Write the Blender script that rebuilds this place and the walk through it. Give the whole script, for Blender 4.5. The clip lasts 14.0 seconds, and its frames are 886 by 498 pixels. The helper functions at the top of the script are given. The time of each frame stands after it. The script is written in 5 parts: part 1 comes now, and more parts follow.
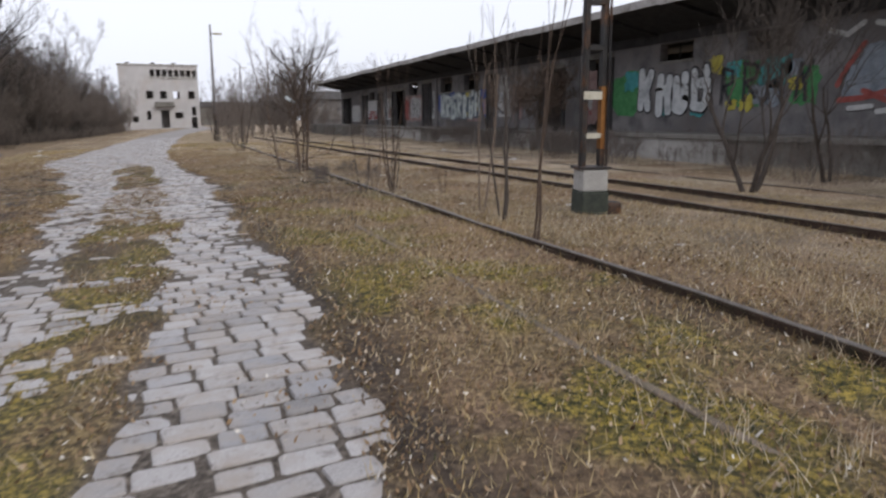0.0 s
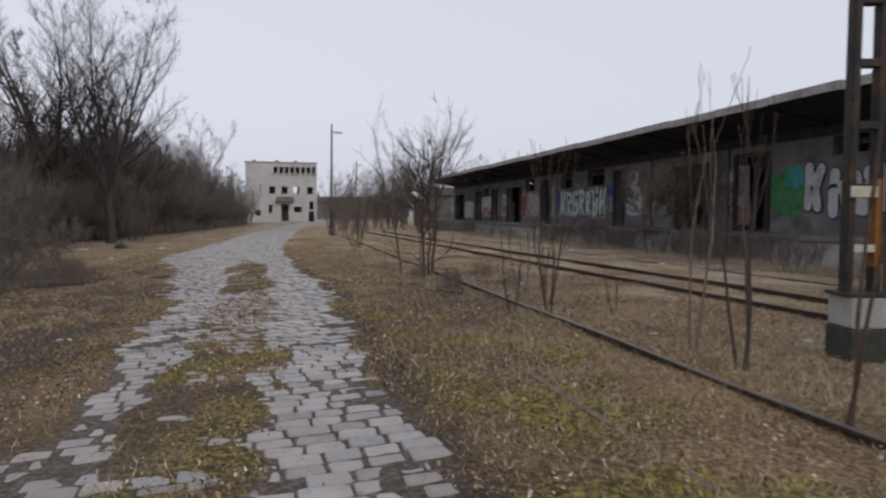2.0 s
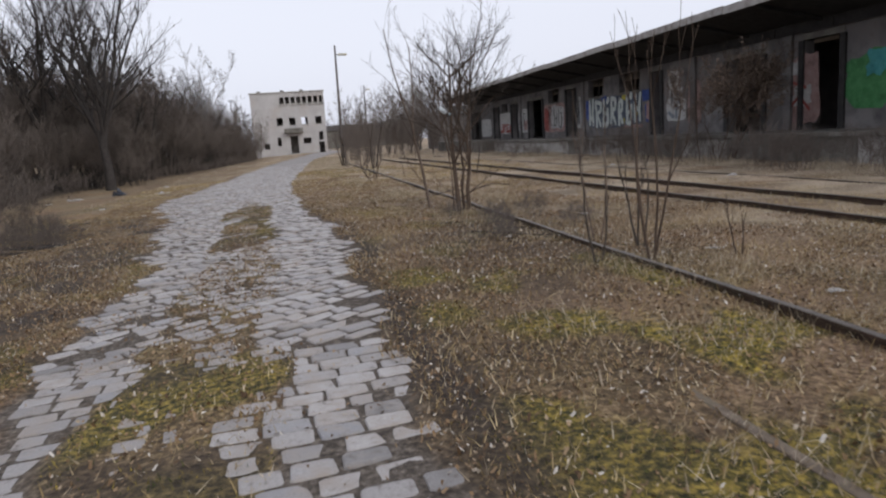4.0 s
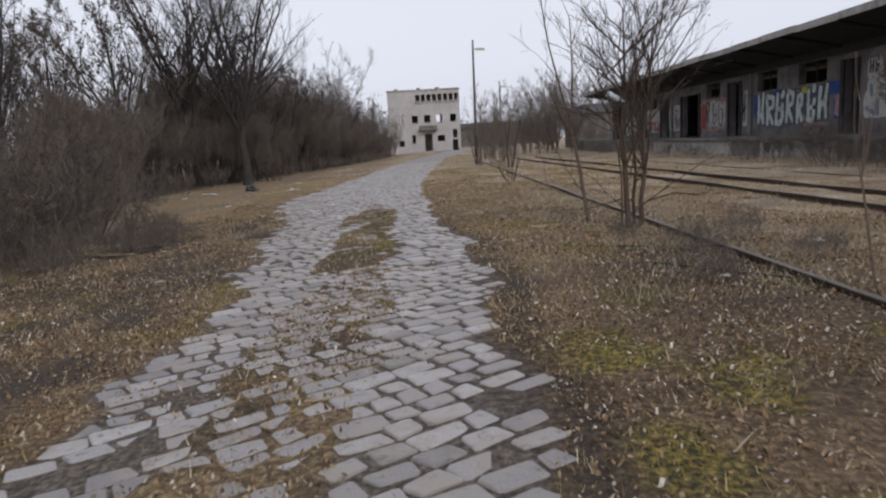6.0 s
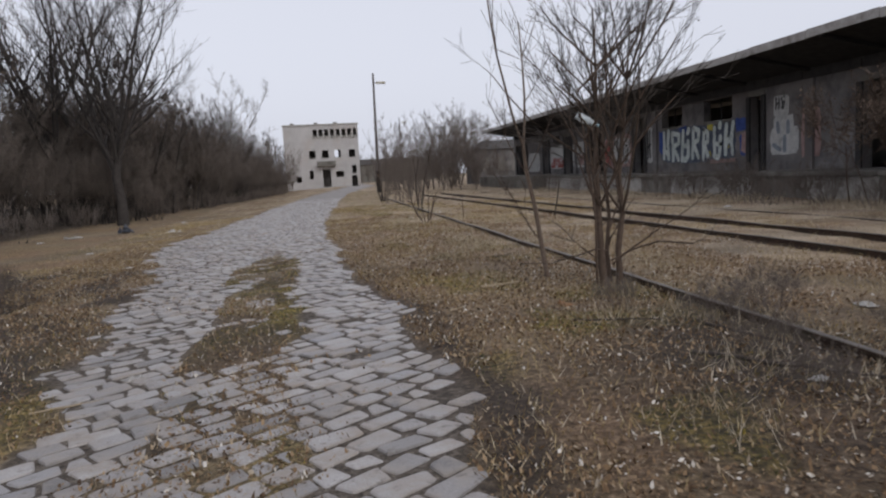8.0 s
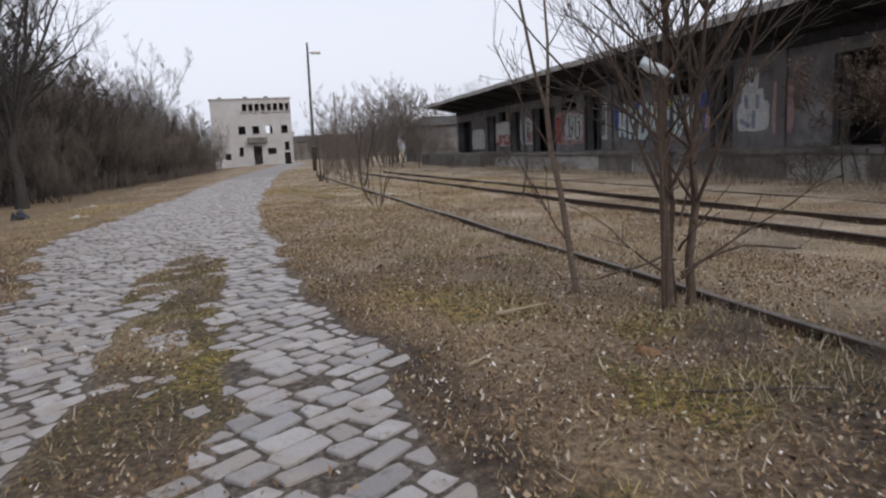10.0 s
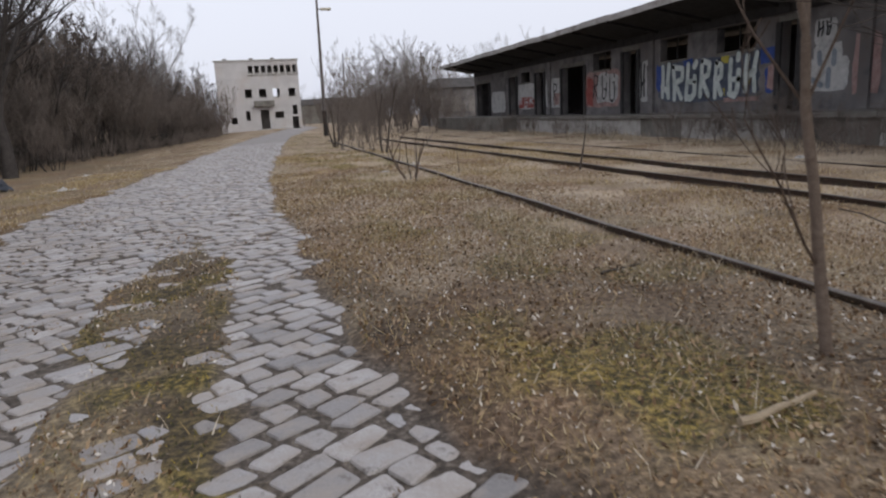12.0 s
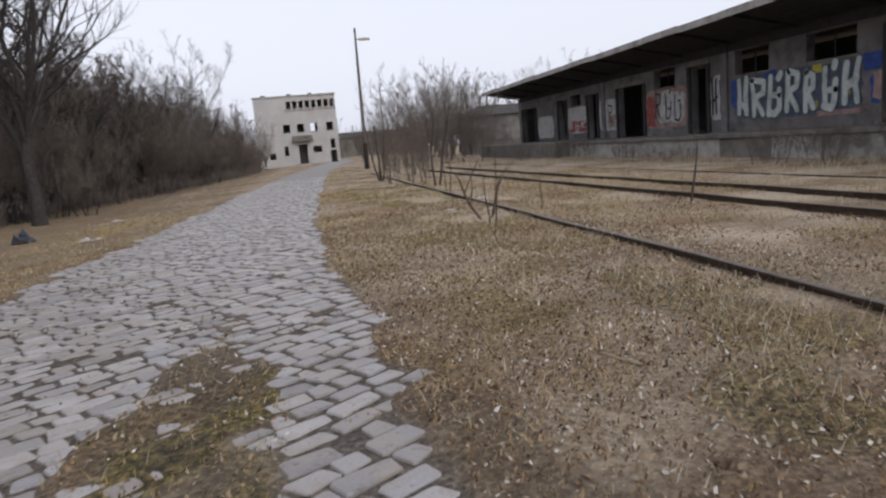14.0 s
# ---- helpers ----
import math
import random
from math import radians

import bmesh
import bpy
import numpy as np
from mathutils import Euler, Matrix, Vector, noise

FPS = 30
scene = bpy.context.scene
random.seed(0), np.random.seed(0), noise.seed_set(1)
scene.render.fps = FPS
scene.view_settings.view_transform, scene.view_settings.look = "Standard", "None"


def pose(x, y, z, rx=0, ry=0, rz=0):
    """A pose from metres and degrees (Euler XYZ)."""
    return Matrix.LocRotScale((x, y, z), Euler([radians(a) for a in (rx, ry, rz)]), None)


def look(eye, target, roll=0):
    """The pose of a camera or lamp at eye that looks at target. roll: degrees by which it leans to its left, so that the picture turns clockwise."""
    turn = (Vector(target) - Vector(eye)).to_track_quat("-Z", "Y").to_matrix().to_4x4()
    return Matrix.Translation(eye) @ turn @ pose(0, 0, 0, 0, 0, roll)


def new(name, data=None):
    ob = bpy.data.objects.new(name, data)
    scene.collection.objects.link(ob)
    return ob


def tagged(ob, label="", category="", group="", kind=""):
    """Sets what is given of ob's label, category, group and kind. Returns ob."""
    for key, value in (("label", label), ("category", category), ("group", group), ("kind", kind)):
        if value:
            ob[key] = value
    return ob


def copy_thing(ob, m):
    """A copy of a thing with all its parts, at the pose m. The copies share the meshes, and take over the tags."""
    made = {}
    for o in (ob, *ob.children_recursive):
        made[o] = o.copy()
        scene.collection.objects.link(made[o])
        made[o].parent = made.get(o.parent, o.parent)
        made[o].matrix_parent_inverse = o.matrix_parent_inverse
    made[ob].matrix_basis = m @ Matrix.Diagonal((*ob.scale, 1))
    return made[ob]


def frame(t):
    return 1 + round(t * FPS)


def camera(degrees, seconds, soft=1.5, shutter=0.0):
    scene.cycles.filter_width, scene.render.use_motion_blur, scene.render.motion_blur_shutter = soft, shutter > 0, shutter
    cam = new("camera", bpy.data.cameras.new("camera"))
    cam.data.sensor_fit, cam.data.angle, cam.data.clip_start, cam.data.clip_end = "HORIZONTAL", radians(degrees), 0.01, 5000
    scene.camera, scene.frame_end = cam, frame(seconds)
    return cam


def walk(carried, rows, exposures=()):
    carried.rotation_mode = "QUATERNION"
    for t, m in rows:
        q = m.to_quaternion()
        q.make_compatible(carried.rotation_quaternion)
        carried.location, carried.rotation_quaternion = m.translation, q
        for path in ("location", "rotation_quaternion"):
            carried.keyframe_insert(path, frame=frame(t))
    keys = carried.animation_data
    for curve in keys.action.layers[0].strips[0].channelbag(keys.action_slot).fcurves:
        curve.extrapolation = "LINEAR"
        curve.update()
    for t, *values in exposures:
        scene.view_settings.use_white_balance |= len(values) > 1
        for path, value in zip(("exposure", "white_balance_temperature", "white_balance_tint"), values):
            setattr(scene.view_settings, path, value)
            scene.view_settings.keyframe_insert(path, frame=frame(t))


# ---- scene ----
cam = camera(67.1, 14.0, soft=2.2, shutter=0.3)
METRES, EYE, TILT, LEAN, TURN, CROSS = 19.9, 1.53, -3.10, 2.02, -22.2, -2.2
ROWS = [
    (0.0, 0.0, 0.0, 0.0, -0.06, -8.78, 0.4),
    (0.5, -0.0113, 0.0338, 0.0037, -5.29, -5.53, 0.75),
    (1.0, -0.0232, 0.0718, 0.0064, -3.48, -2.96, -0.78),
    (1.5, -0.04, 0.1034, 0.0077, 2.58, -4.75, -0.02),
    (2.0, -0.0519, 0.1358, 0.009, 8.82, -0.73, -0.55),
    (2.5, -0.0625, 0.1672, 0.0096, 13.34, -4.37, 1.77),
    (3.0, -0.074, 0.2052, 0.0124, 9.64, -7.62, 3.41),
    (5.5, -0.1319, 0.3748, 0.0148, 14.8, -6.67, 1.93),
    (6.0, -0.1457, 0.4081, 0.0164, 21.17, -6.9, 2.35),
    (6.5, -0.1625, 0.4409, 0.0191, 17.45, -5.98, 2.28),
    (7.0, -0.1745, 0.4687, 0.0219, 17.05, -2.19, 0.46),
    (7.5, -0.1922, 0.4987, 0.0213, 17.13, -2.54, -0.24),
    (8.0, -0.2066, 0.5271, 0.0213, 12.48, -4.23, 2.52),
    (8.5, -0.2209, 0.5578, 0.0233, 12.73, -6.16, 1.88),
    (11.0, -0.2885, 0.7184, 0.0284, 3.17, -6.82, 3.66),
    (11.5, -0.3063, 0.7509, 0.0309, 2.91, -9.81, 3.54),
    (12.0, -0.3196, 0.7851, 0.0318, 7.57, -9.35, 2.56),
    (12.5, -0.3363, 0.8177, 0.0317, 7.27, -9.42, 2.0),
    (13.0, -0.3499, 0.8533, 0.0324, 6.04, -8.43, 4.35),
    (13.5, -0.3663, 0.8855, 0.0347, 13.67, -7.1, 4.47),
    (14.0, -0.3818, 0.9181, 0.0369, 10.52, -6.73, 4.5),
]
walk(cam, [(t, pose(0, 0, EYE, 0, CROSS, 0) @ pose(0, 0, 0, TILT, LEAN, TURN) @ pose(METRES * x, METRES * y, METRES * z, 90 + pitch, roll, yaw)) for t, x, y, z, yaw, pitch, roll in ROWS],
     exposures=[(0.0, 0.58), (0.5, 0.36), (1.0, 0.26), (1.5, 0.38), (2.0, 0.10), (2.5, 0.34), (3.0, 0.40), (5.5, 0.26), (6.5, 0.18), (7.0, -0.04), (7.5, 0.0), (8.5, 0.28), (11.0, 0.42), (11.5, 0.46), (12.0, 0.34), (12.5, 0.32), (13.0, 0.24), (13.5, 0.26), (14.0, 0.40)])

# ---- light ----
world = bpy.data.worlds.new("overcast_sky")
scene.world = world
world.use_nodes = True
wn, wl = world.node_tree.nodes, world.node_tree.links
sky = wn.new("ShaderNodeTexSky")
sky.sky_type, sky.sun_disc = "NISHITA", False
sky.sun_elevation, sky.sun_rotation = radians(32), radians(150)
sky.air_density, sky.dust_density = 1.0, 4.0
grey = wn.new("ShaderNodeHueSaturation")
grey.inputs["Saturation"].default_value = 0.30
cloud = wn.new("ShaderNodeMix")
cloud.data_type = "RGBA"
cloud.inputs["Factor"].default_value = 0.72
cloud.inputs["B"].default_value = (7.55, 7.8, 8.95, 1)
wl.new(sky.outputs["Color"], grey.inputs["Color"])
wl.new(grey.outputs["Color"], cloud.inputs["A"])
wl.new(cloud.outputs["Result"], wn["Background"].inputs["Color"])
wn["Background"].inputs["Strength"].default_value = 0.10
sun = new("sun", bpy.data.lights.new("sun", "SUN"))
sun.data.energy, sun.data.angle, sun.data.color = 0.6, radians(40), (1.0, 0.97, 0.93)
sun.matrix_world = look((20, -34.6, 25), (0, 0, 0))

# ---- helpers of this scene ----
RNG = np.random.default_rng(7)


def lattice(seed):
    return np.random.default_rng(seed).random((256, 256))


LATTICES = [lattice(11 + i) for i in range(6)]


def vnoise(x, y, size, k=0):
    """Smooth value noise, 0 to 1, of the given size in metres."""
    u, v = np.asarray(x, float) / size + 311.3, np.asarray(y, float) / size + 177.7
    i, j = np.floor(u).astype(int), np.floor(v).astype(int)
    a, b = u - i, v - j
    a, b = a * a * (3 - 2 * a), b * b * (3 - 2 * b)
    q = LATTICES[k % 6]
    i0, i1, j0, j1 = i % 256, (i + 1) % 256, j % 256, (j + 1) % 256
    return (q[i0, j0] * (1 - a) + q[i1, j0] * a) * (1 - b) + (q[i0, j1] * (1 - a) + q[i1, j1] * a) * b


def smooth(x, lo, hi):
    t = np.clip((np.asarray(x, float) - lo) / (hi - lo), 0, 1)
    return t * t * (3 - 2 * t)


def base_z(x):
    """The yard's cross fall: level at the tracks, falling away past the road."""
    return np.interp(x, [-400, -9, -4, 0, 2.2, 4, 7, 400], [-0.33, -0.33, -0.155, 0, 0.075, 0.07, 0.0, 0.0])


def road_right(y):
    return np.interp(y, [-9, 2.3, 3.9, 7.5, 10, 13.7, 15.3, 18.5, 22.5, 25.5, 28.5, 34, 45, 60, 80, 110, 135],
                     [0.8, 0.84, 0.97, 1.05, 1.0, 0.85, 1.08, 0.92, 0.5, 0.25, 0.1, 0.0, 0.35, 1.0, 2.4, 5.6, 9.0])


def road_left(y):
    return np.interp(y, [-9, 8, 15.3, 19.4, 23.5, 30, 34, 38, 50, 60, 80, 110, 135],
                     [-1.85, -1.85, -1.95, -2.45, -3.1, -4.6, -4.5, -4.1, -3.6, -3.0, -1.6, 1.6, 4.4])


def strip_mask(x, y):
    """The grassy strip between the two wheel tracks, 0 to 1."""
    right = np.interp(y, [-9, 4, 5.6, 8.2, 9.8, 17.3, 23.8, 26.5], [-0.34, -0.34, -0.16, -0.14, 0.05, -0.2, -0.45, -0.85])
    left = np.interp(y, [-9, 5.5, 9, 11.8, 19.2, 24, 26.5], [-1.05, -1.07, -1.2, -1.12, -1.32, -1.6, -1.1])
    w = (vnoise(x, y, 0.45, 1) - 0.5) * 0.35
    m = smooth(x - left + w, -0.06, 0.10) * smooth(right - x + w, -0.06, 0.10)
    return m * (1 - smooth(y, 25.6, 27.2))


def road_mask(x, y):
    """1 on the cobbled roadway, 0 off it, with a ragged edge."""
    w = (vnoise(x, y, 0.5, 2) - 0.5) * 0.36 + (vnoise(x, y, 1.7, 3) - 0.5) * 0.3
    return smooth(x - road_left(y) + w * 1.5, -0.08, 0.10) * smooth(road_right(y) - x + w * 0.8, -0.08, 0.10)


def ground_z(x, y):
    """The height of the bare ground."""
    x, y = np.asarray(x, float), np.asarray(y, float)
    r, s = road_mask(x, y), strip_mask(x, y)
    bumps = 0.05 * (vnoise(x, y, 2.3, 0) - 0.5) + 0.03 * (vnoise(x, y, 0.6, 4) - 0.5) + 0.014 * (vnoise(x, y, 0.17, 5) - 0.5)
    worn = smooth(y, 11, 13) * (1 - smooth(y, 16, 18.5))
    cover = np.clip(s * (1 - 0.65 * worn), 0, 1)
    silt = smooth(vnoise(x, y, 0.9, 0), 0.5, 0.8) * smooth(x, 0.3, 0.7) * (1 - smooth(y, 12, 14)) * smooth(y, 5, 7)
    road = -0.009 + 0.006 * (vnoise(x, y, 0.22, 4) - 0.5) + cover * (0.020 + 0.045 * (vnoise(x, y, 0.35, 1) - 0.45)) + 0.014 * silt + 0.008 * smooth(vnoise(x, y, 1.1, 5), 0.5, 0.75) * (1 - smooth(y, 24, 32)) + 0.004 * smooth(-x, 0.9, 1.25) * (1 - smooth(y, 8, 12)) * smooth(vnoise(x, y, 0.7, 3), 0.3, 0.6)
    far_ditch = -0.25 * np.exp(-((x + 5.4) / 0.7) ** 2 - ((y - 22.8) / 1.6) ** 2)
    return base_z(x) + road * r + (bumps + 0.012) * (1 - r) + far_ditch


def thing(name, x=0.0, y=0.0, z=0.0, turn=0.0, **tags):
    ob = new(name)
    ob.matrix_basis = pose(x, y, z, 0, 0, turn)
    return tagged(ob, **tags)


def mesh_of(bm, material, smooth_faces=False):
    me = bpy.data.meshes.new("mesh")
    bmesh.ops.recalc_face_normals(bm, faces=bm.faces[:])
    bm.to_mesh(me)
    bm.free()
    for m in material if isinstance(material, (list, tuple)) else [material]:
        me.materials.append(m)
    if smooth_faces:
        me.polygons.foreach_set("use_smooth", [True] * len(me.polygons))
    return me


def part(name, bm, material, parent=None, label="", smooth_faces=False):
    ob = new(name, bm if isinstance(bm, bpy.types.Mesh) else mesh_of(bm, material, smooth_faces))
    ob.parent = parent
    return tagged(ob, label=label)


def mesh_from(verts, faces, material, smooth_faces=False):
    me = bpy.data.meshes.new("mesh")
    me.from_pydata(verts, [], faces)
    for m in material if isinstance(material, (list, tuple)) else [material]:
        me.materials.append(m)
    if smooth_faces:
        me.polygons.foreach_set("use_smooth", [True] * len(me.polygons))
    me.update()
    return me


def fast_mesh(verts, faces, material):
    """A mesh from numpy arrays: verts n x 3, faces m x k."""
    me = bpy.data.meshes.new("mesh")
    verts, faces = np.asarray(verts, np.float32), np.asarray(faces, np.int32)
    m, k = faces.shape
    me.vertices.add(len(verts))
    me.vertices.foreach_set("co", verts.ravel())
    me.loops.add(m * k)
    me.loops.foreach_set("vertex_index", faces.ravel())
    me.polygons.add(m)
    me.polygons.foreach_set("loop_start", np.arange(m, dtype=np.int32) * k)
    me.update(calc_edges=True)
    me.validate()
    me.materials.append(material)
    return me


def box(bm, x0, y0, z0, x1, y1, z1, bevel=0.0, m=None):
    """A box, bevelled, added to bm."""
    c = bmesh.ops.create_cube(bm, size=1.0)["verts"]
    bmesh.ops.scale(bm, vec=(x1 - x0, y1 - y0, z1 - z0), verts=c)
    bmesh.ops.translate(bm, vec=((x0 + x1) / 2, (y0 + y1) / 2, (z0 + z1) / 2), verts=c)
    if bevel:
        edges = {e for v in c for e in v.link_edges}
        r = bmesh.ops.bevel(bm, geom=list(edges), offset=bevel, segments=2, affect="EDGES", profile=0.6)
        c = list({v for f in r["faces"] for v in f.verts} | {v for v in c if v.is_valid})
    if m is not None:
        bmesh.ops.transform(bm, matrix=m, verts=c)
    return bm


def boxed(*a, **k):
    return box(bmesh.new(), *a, **k)


def tube(bm, pts, radii, sides=6):
    """A tapered tube along points."""
    rings = []
    for i, (p, r) in enumerate(zip(pts, radii)):
        d = (Vector(pts[min(i + 1, len(pts) - 1)]) - Vector(pts[max(i - 1, 0)])).normalized()
        q = d.to_track_quat("Z", "Y")
        rings.append([bm.verts.new(Vector(p) + q @ Vector((r * math.cos(a), r * math.sin(a), 0)))
                      for a in (2 * math.pi * k / sides for k in range(sides))])
    for a, b in zip(rings, rings[1:]):
        for k in range(sides):
            bm.faces.new((a[k], a[(k + 1) % sides], b[(k + 1) % sides], b[k]))
    bm.faces.new(rings[0][::-1])
    bm.faces.new(rings[-1])
    return bm


# ---- materials ----
def material(name, rough=0.85, metal=0.0):
    m = bpy.data.materials.new(name)
    m.use_nodes = True
    b = m.node_tree.nodes["Principled BSDF"]
    b.inputs["Roughness"].default_value, b.inputs["Metallic"].default_value = rough, metal
    b.inputs["Specular IOR Level"].default_value = 0.25
    return m, m.node_tree.nodes, m.node_tree.links, b


def noise_node(n, l, size, detail=4, rough=0.55, vector=None, kind="ShaderNodeTexNoise"):
    t = n.new(kind)
    t.inputs["Scale"].default_value = 1 / size
    if "Detail" in t.inputs:
        t.inputs["Detail"].default_value = detail
        t.inputs["Roughness"].default_value = rough
    if vector is None:
        vector = n.new("ShaderNodeTexCoord").outputs["Object"]
    l.new(vector, t.inputs["Vector"])
    return t


def ramp(n, l, source, stops):
    r = n.new("ShaderNodeValToRGB")
    e = r.color_ramp.elements
    while len(e) < len(stops):
        e.new(0.5)
    for q, (p, c) in zip(e, stops):
        q.position = p
        q.color = (*c, 1) if len(c) == 3 else c
    l.new(source, r.inputs["Fac"])
    return r.outputs["Color"]


def mix(n, l, fac, a, b, mode="MIX"):
    x = n.new("ShaderNodeMix")
    x.data_type, x.blend_type = "RGBA", mode
    for key, v in (("Factor", fac), ("A", a), ("B", b)):
        if isinstance(v, (int, float)):
            x.inputs[key].default_value = v
        elif isinstance(v, tuple):
            x.inputs[key].default_value = (*v, 1)
        else:
            l.new(v, x.inputs[key])
    return x.outputs["Result"]


def bump(n, l, b, height, strength=0.4, distance=0.01):
    q = n.new("ShaderNodeBump")
    q.inputs["Strength"].default_value, q.inputs["Distance"].default_value = strength, distance
    l.new(height, q.inputs["Height"])
    l.new(q.outputs["Normal"], b.inputs["Normal"])


def grey_ramp(n, l, source, lo, hi):
    return ramp(n, l, source, [(lo, (0, 0, 0)), (hi, (1, 1, 1))])


def mottled(name, colours, size=0.3, rough=0.85, fine=0.02, relief=0.3, metal=0.0, depth=0.006, stain=None, stain_size=1.5):
    """A worn surface: colours mixed by noise at one scale, grain at another, stains at a third."""
    m, n, l, b = material(name, rough, metal)
    big = noise_node(n, l, size, 6, 0.6)
    c = ramp(n, l, big.outputs["Fac"], [(0.3 + 0.4 * i / max(1, len(colours) - 1), q) for i, q in enumerate(colours)])
    small = noise_node(n, l, fine, 5, 0.65)
    c = mix(n, l, 0.55, c, ramp(n, l, small.outputs["Fac"], [(0.25, (0.35,) * 3), (0.75, (1.0,) * 3)]), "MULTIPLY")
    if stain:
        s = noise_node(n, l, stain_size, 7, 0.7)
        c = mix(n, l, grey_ramp(n, l, s.outputs["Fac"], 0.5, 0.72), c, stain)
    l.new(c, b.inputs["Base Color"])
    h = mix(n, l, 0.5, big.outputs["Fac"], small.outputs["Fac"])
    bump(n, l, b, h, relief, depth)
    return m


def varied(name, stops, rough=0.9, per="island", fine=0.015, translucent=0.0):
    """Pieces that differ one from another in colour."""
    m, n, l, b = material(name, rough)
    if per == "island":
        s = n.new("ShaderNodeNewGeometry").outputs["Random Per Island"]
    else:
        s = n.new("ShaderNodeObjectInfo").outputs["Random"]
    c = ramp(n, l, s, stops)
    t = noise_node(n, l, fine, 3)
    c = mix(n, l, 0.5, c, ramp(n, l, t.outputs["Fac"], [(0.3, (0.55,) * 3), (0.7, (1.0,) * 3)]), "MULTIPLY")
    l.new(c, b.inputs["Base Color"])
    return m


def ground_material():
    m, n, l, b = material("yard_ground", 0.95)
    road = n.new("ShaderNodeAttribute")
    road.attribute_name = "road"
    green = n.new("ShaderNodeAttribute")
    green.attribute_name = "green"
    pale = n.new("ShaderNodeAttribute")
    pale.attribute_name = "straw"
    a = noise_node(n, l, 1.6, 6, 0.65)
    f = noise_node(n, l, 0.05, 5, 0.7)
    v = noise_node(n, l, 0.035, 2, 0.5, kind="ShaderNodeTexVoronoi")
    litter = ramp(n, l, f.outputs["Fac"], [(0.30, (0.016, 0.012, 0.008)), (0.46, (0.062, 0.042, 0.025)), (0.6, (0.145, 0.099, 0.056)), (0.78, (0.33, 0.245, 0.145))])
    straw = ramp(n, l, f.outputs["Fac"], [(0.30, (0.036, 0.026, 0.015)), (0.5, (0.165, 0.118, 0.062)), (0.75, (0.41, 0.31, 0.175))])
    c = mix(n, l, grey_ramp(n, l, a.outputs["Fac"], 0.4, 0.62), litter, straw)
    # pale dry grass, lightened further to stand in for distance haze
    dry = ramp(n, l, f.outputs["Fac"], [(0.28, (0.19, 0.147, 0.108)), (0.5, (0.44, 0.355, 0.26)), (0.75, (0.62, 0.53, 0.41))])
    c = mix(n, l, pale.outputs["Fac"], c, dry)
    rust = noise_node(n, l, 2.6, 5, 0.6)
    c = mix(n, l, grey_ramp(n, l, rust.outputs["Fac"], 0.42, 0.62), c, ramp(n, l, f.outputs["Fac"], [(0.3, (0.038, 0.025, 0.016)), (0.5, (0.19, 0.122, 0.074)), (0.7, (0.42, 0.295, 0.185))]))
    moss = ramp(n, l, f.outputs["Fac"], [(0.36, (0.014, 0.018, 0.007)), (0.48, (0.090, 0.076, 0.020)), (0.65, (0.40, 0.29, 0.055))])
    c = mix(n, l, green.outputs["Fac"], c, moss)
    earth = ramp(n, l, f.outputs["Fac"], [(0.3, (0.026, 0.021, 0.017)), (0.5, (0.088, 0.073, 0.060)), (0.72, (0.235, 0.20, 0.168))])
    c = mix(n, l, road.outputs["Fac"], c, earth)
    # dark earth, also carrying the shade painted around the twig pile
    soil_shade = n.new("ShaderNodeAttribute")
    soil_shade.attribute_name = "soil_shade"
    c = mix(n, l, soil_shade.outputs["Fac"], c, ramp(n, l, f.outputs["Fac"], [(0.3, (0.02, 0.015, 0.012)), (0.55, (0.06, 0.045, 0.034)), (0.78, (0.16, 0.12, 0.09))]))
    setts = n.new("ShaderNodeAttribute")
    setts.attribute_name = "setts"
    c = mix(n, l, setts.outputs["Fac"], c, ramp(n, l, f.outputs["Fac"], [(0.3, (0.20, 0.185, 0.175)), (0.7, (0.36, 0.335, 0.32))]))
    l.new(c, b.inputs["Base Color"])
    bump(n, l, b, mix(n, l, 0.5, f.outputs["Fac"], v.outputs["Distance"]), 0.8, 0.02)
    return m


GROUND = ground_material()


def stone_material(name, per):
    m, n, l, b = material(name, 0.48)
    s = n.new("ShaderNodeNewGeometry").outputs["Random Per Island"] if per == "island" else n.new("ShaderNodeObjectInfo").outputs["Random"]
    w = n.new("ShaderNodeNewGeometry").outputs["Position"]
    c = ramp(n, l, s, [(0, (0.19, 0.178, 0.172)), (0.25, (0.28, 0.262, 0.254)), (0.55, (0.36, 0.338, 0.326)), (0.8, (0.43, 0.405, 0.39)), (1, (0.25, 0.246, 0.255))])
    g = noise_node(n, l, 0.012, 4, 0.7, w)
    c = mix(n, l, 0.7, c, ramp(n, l, g.outputs["Fac"], [(0.3, (0.55,) * 3), (0.7, (1.12,) * 3)]), "MULTIPLY")
    d = noise_node(n, l, 0.35, 6, 0.7, w)
    c = mix(n, l, grey_ramp(n, l, d.outputs["Fac"], 0.44, 0.64), c, (0.285, 0.246, 0.212))
    e = noise_node(n, l, 0.09, 6, 0.75, w)
    c = mix(n, l, grey_ramp(n, l, e.outputs["Fac"], 0.56, 0.70), c, (0.105, 0.085, 0.068))
    l.new(c, b.inputs["Base Color"])
    b.inputs["Specular IOR Level"].default_value = 0.55
    h = noise_node(n, l, 0.04, 5, 0.6, w)
    bump(n, l, b, mix(n, l, 0.5, h.outputs["Fac"], g.outputs["Fac"]), 0.5, 0.008)
    return m


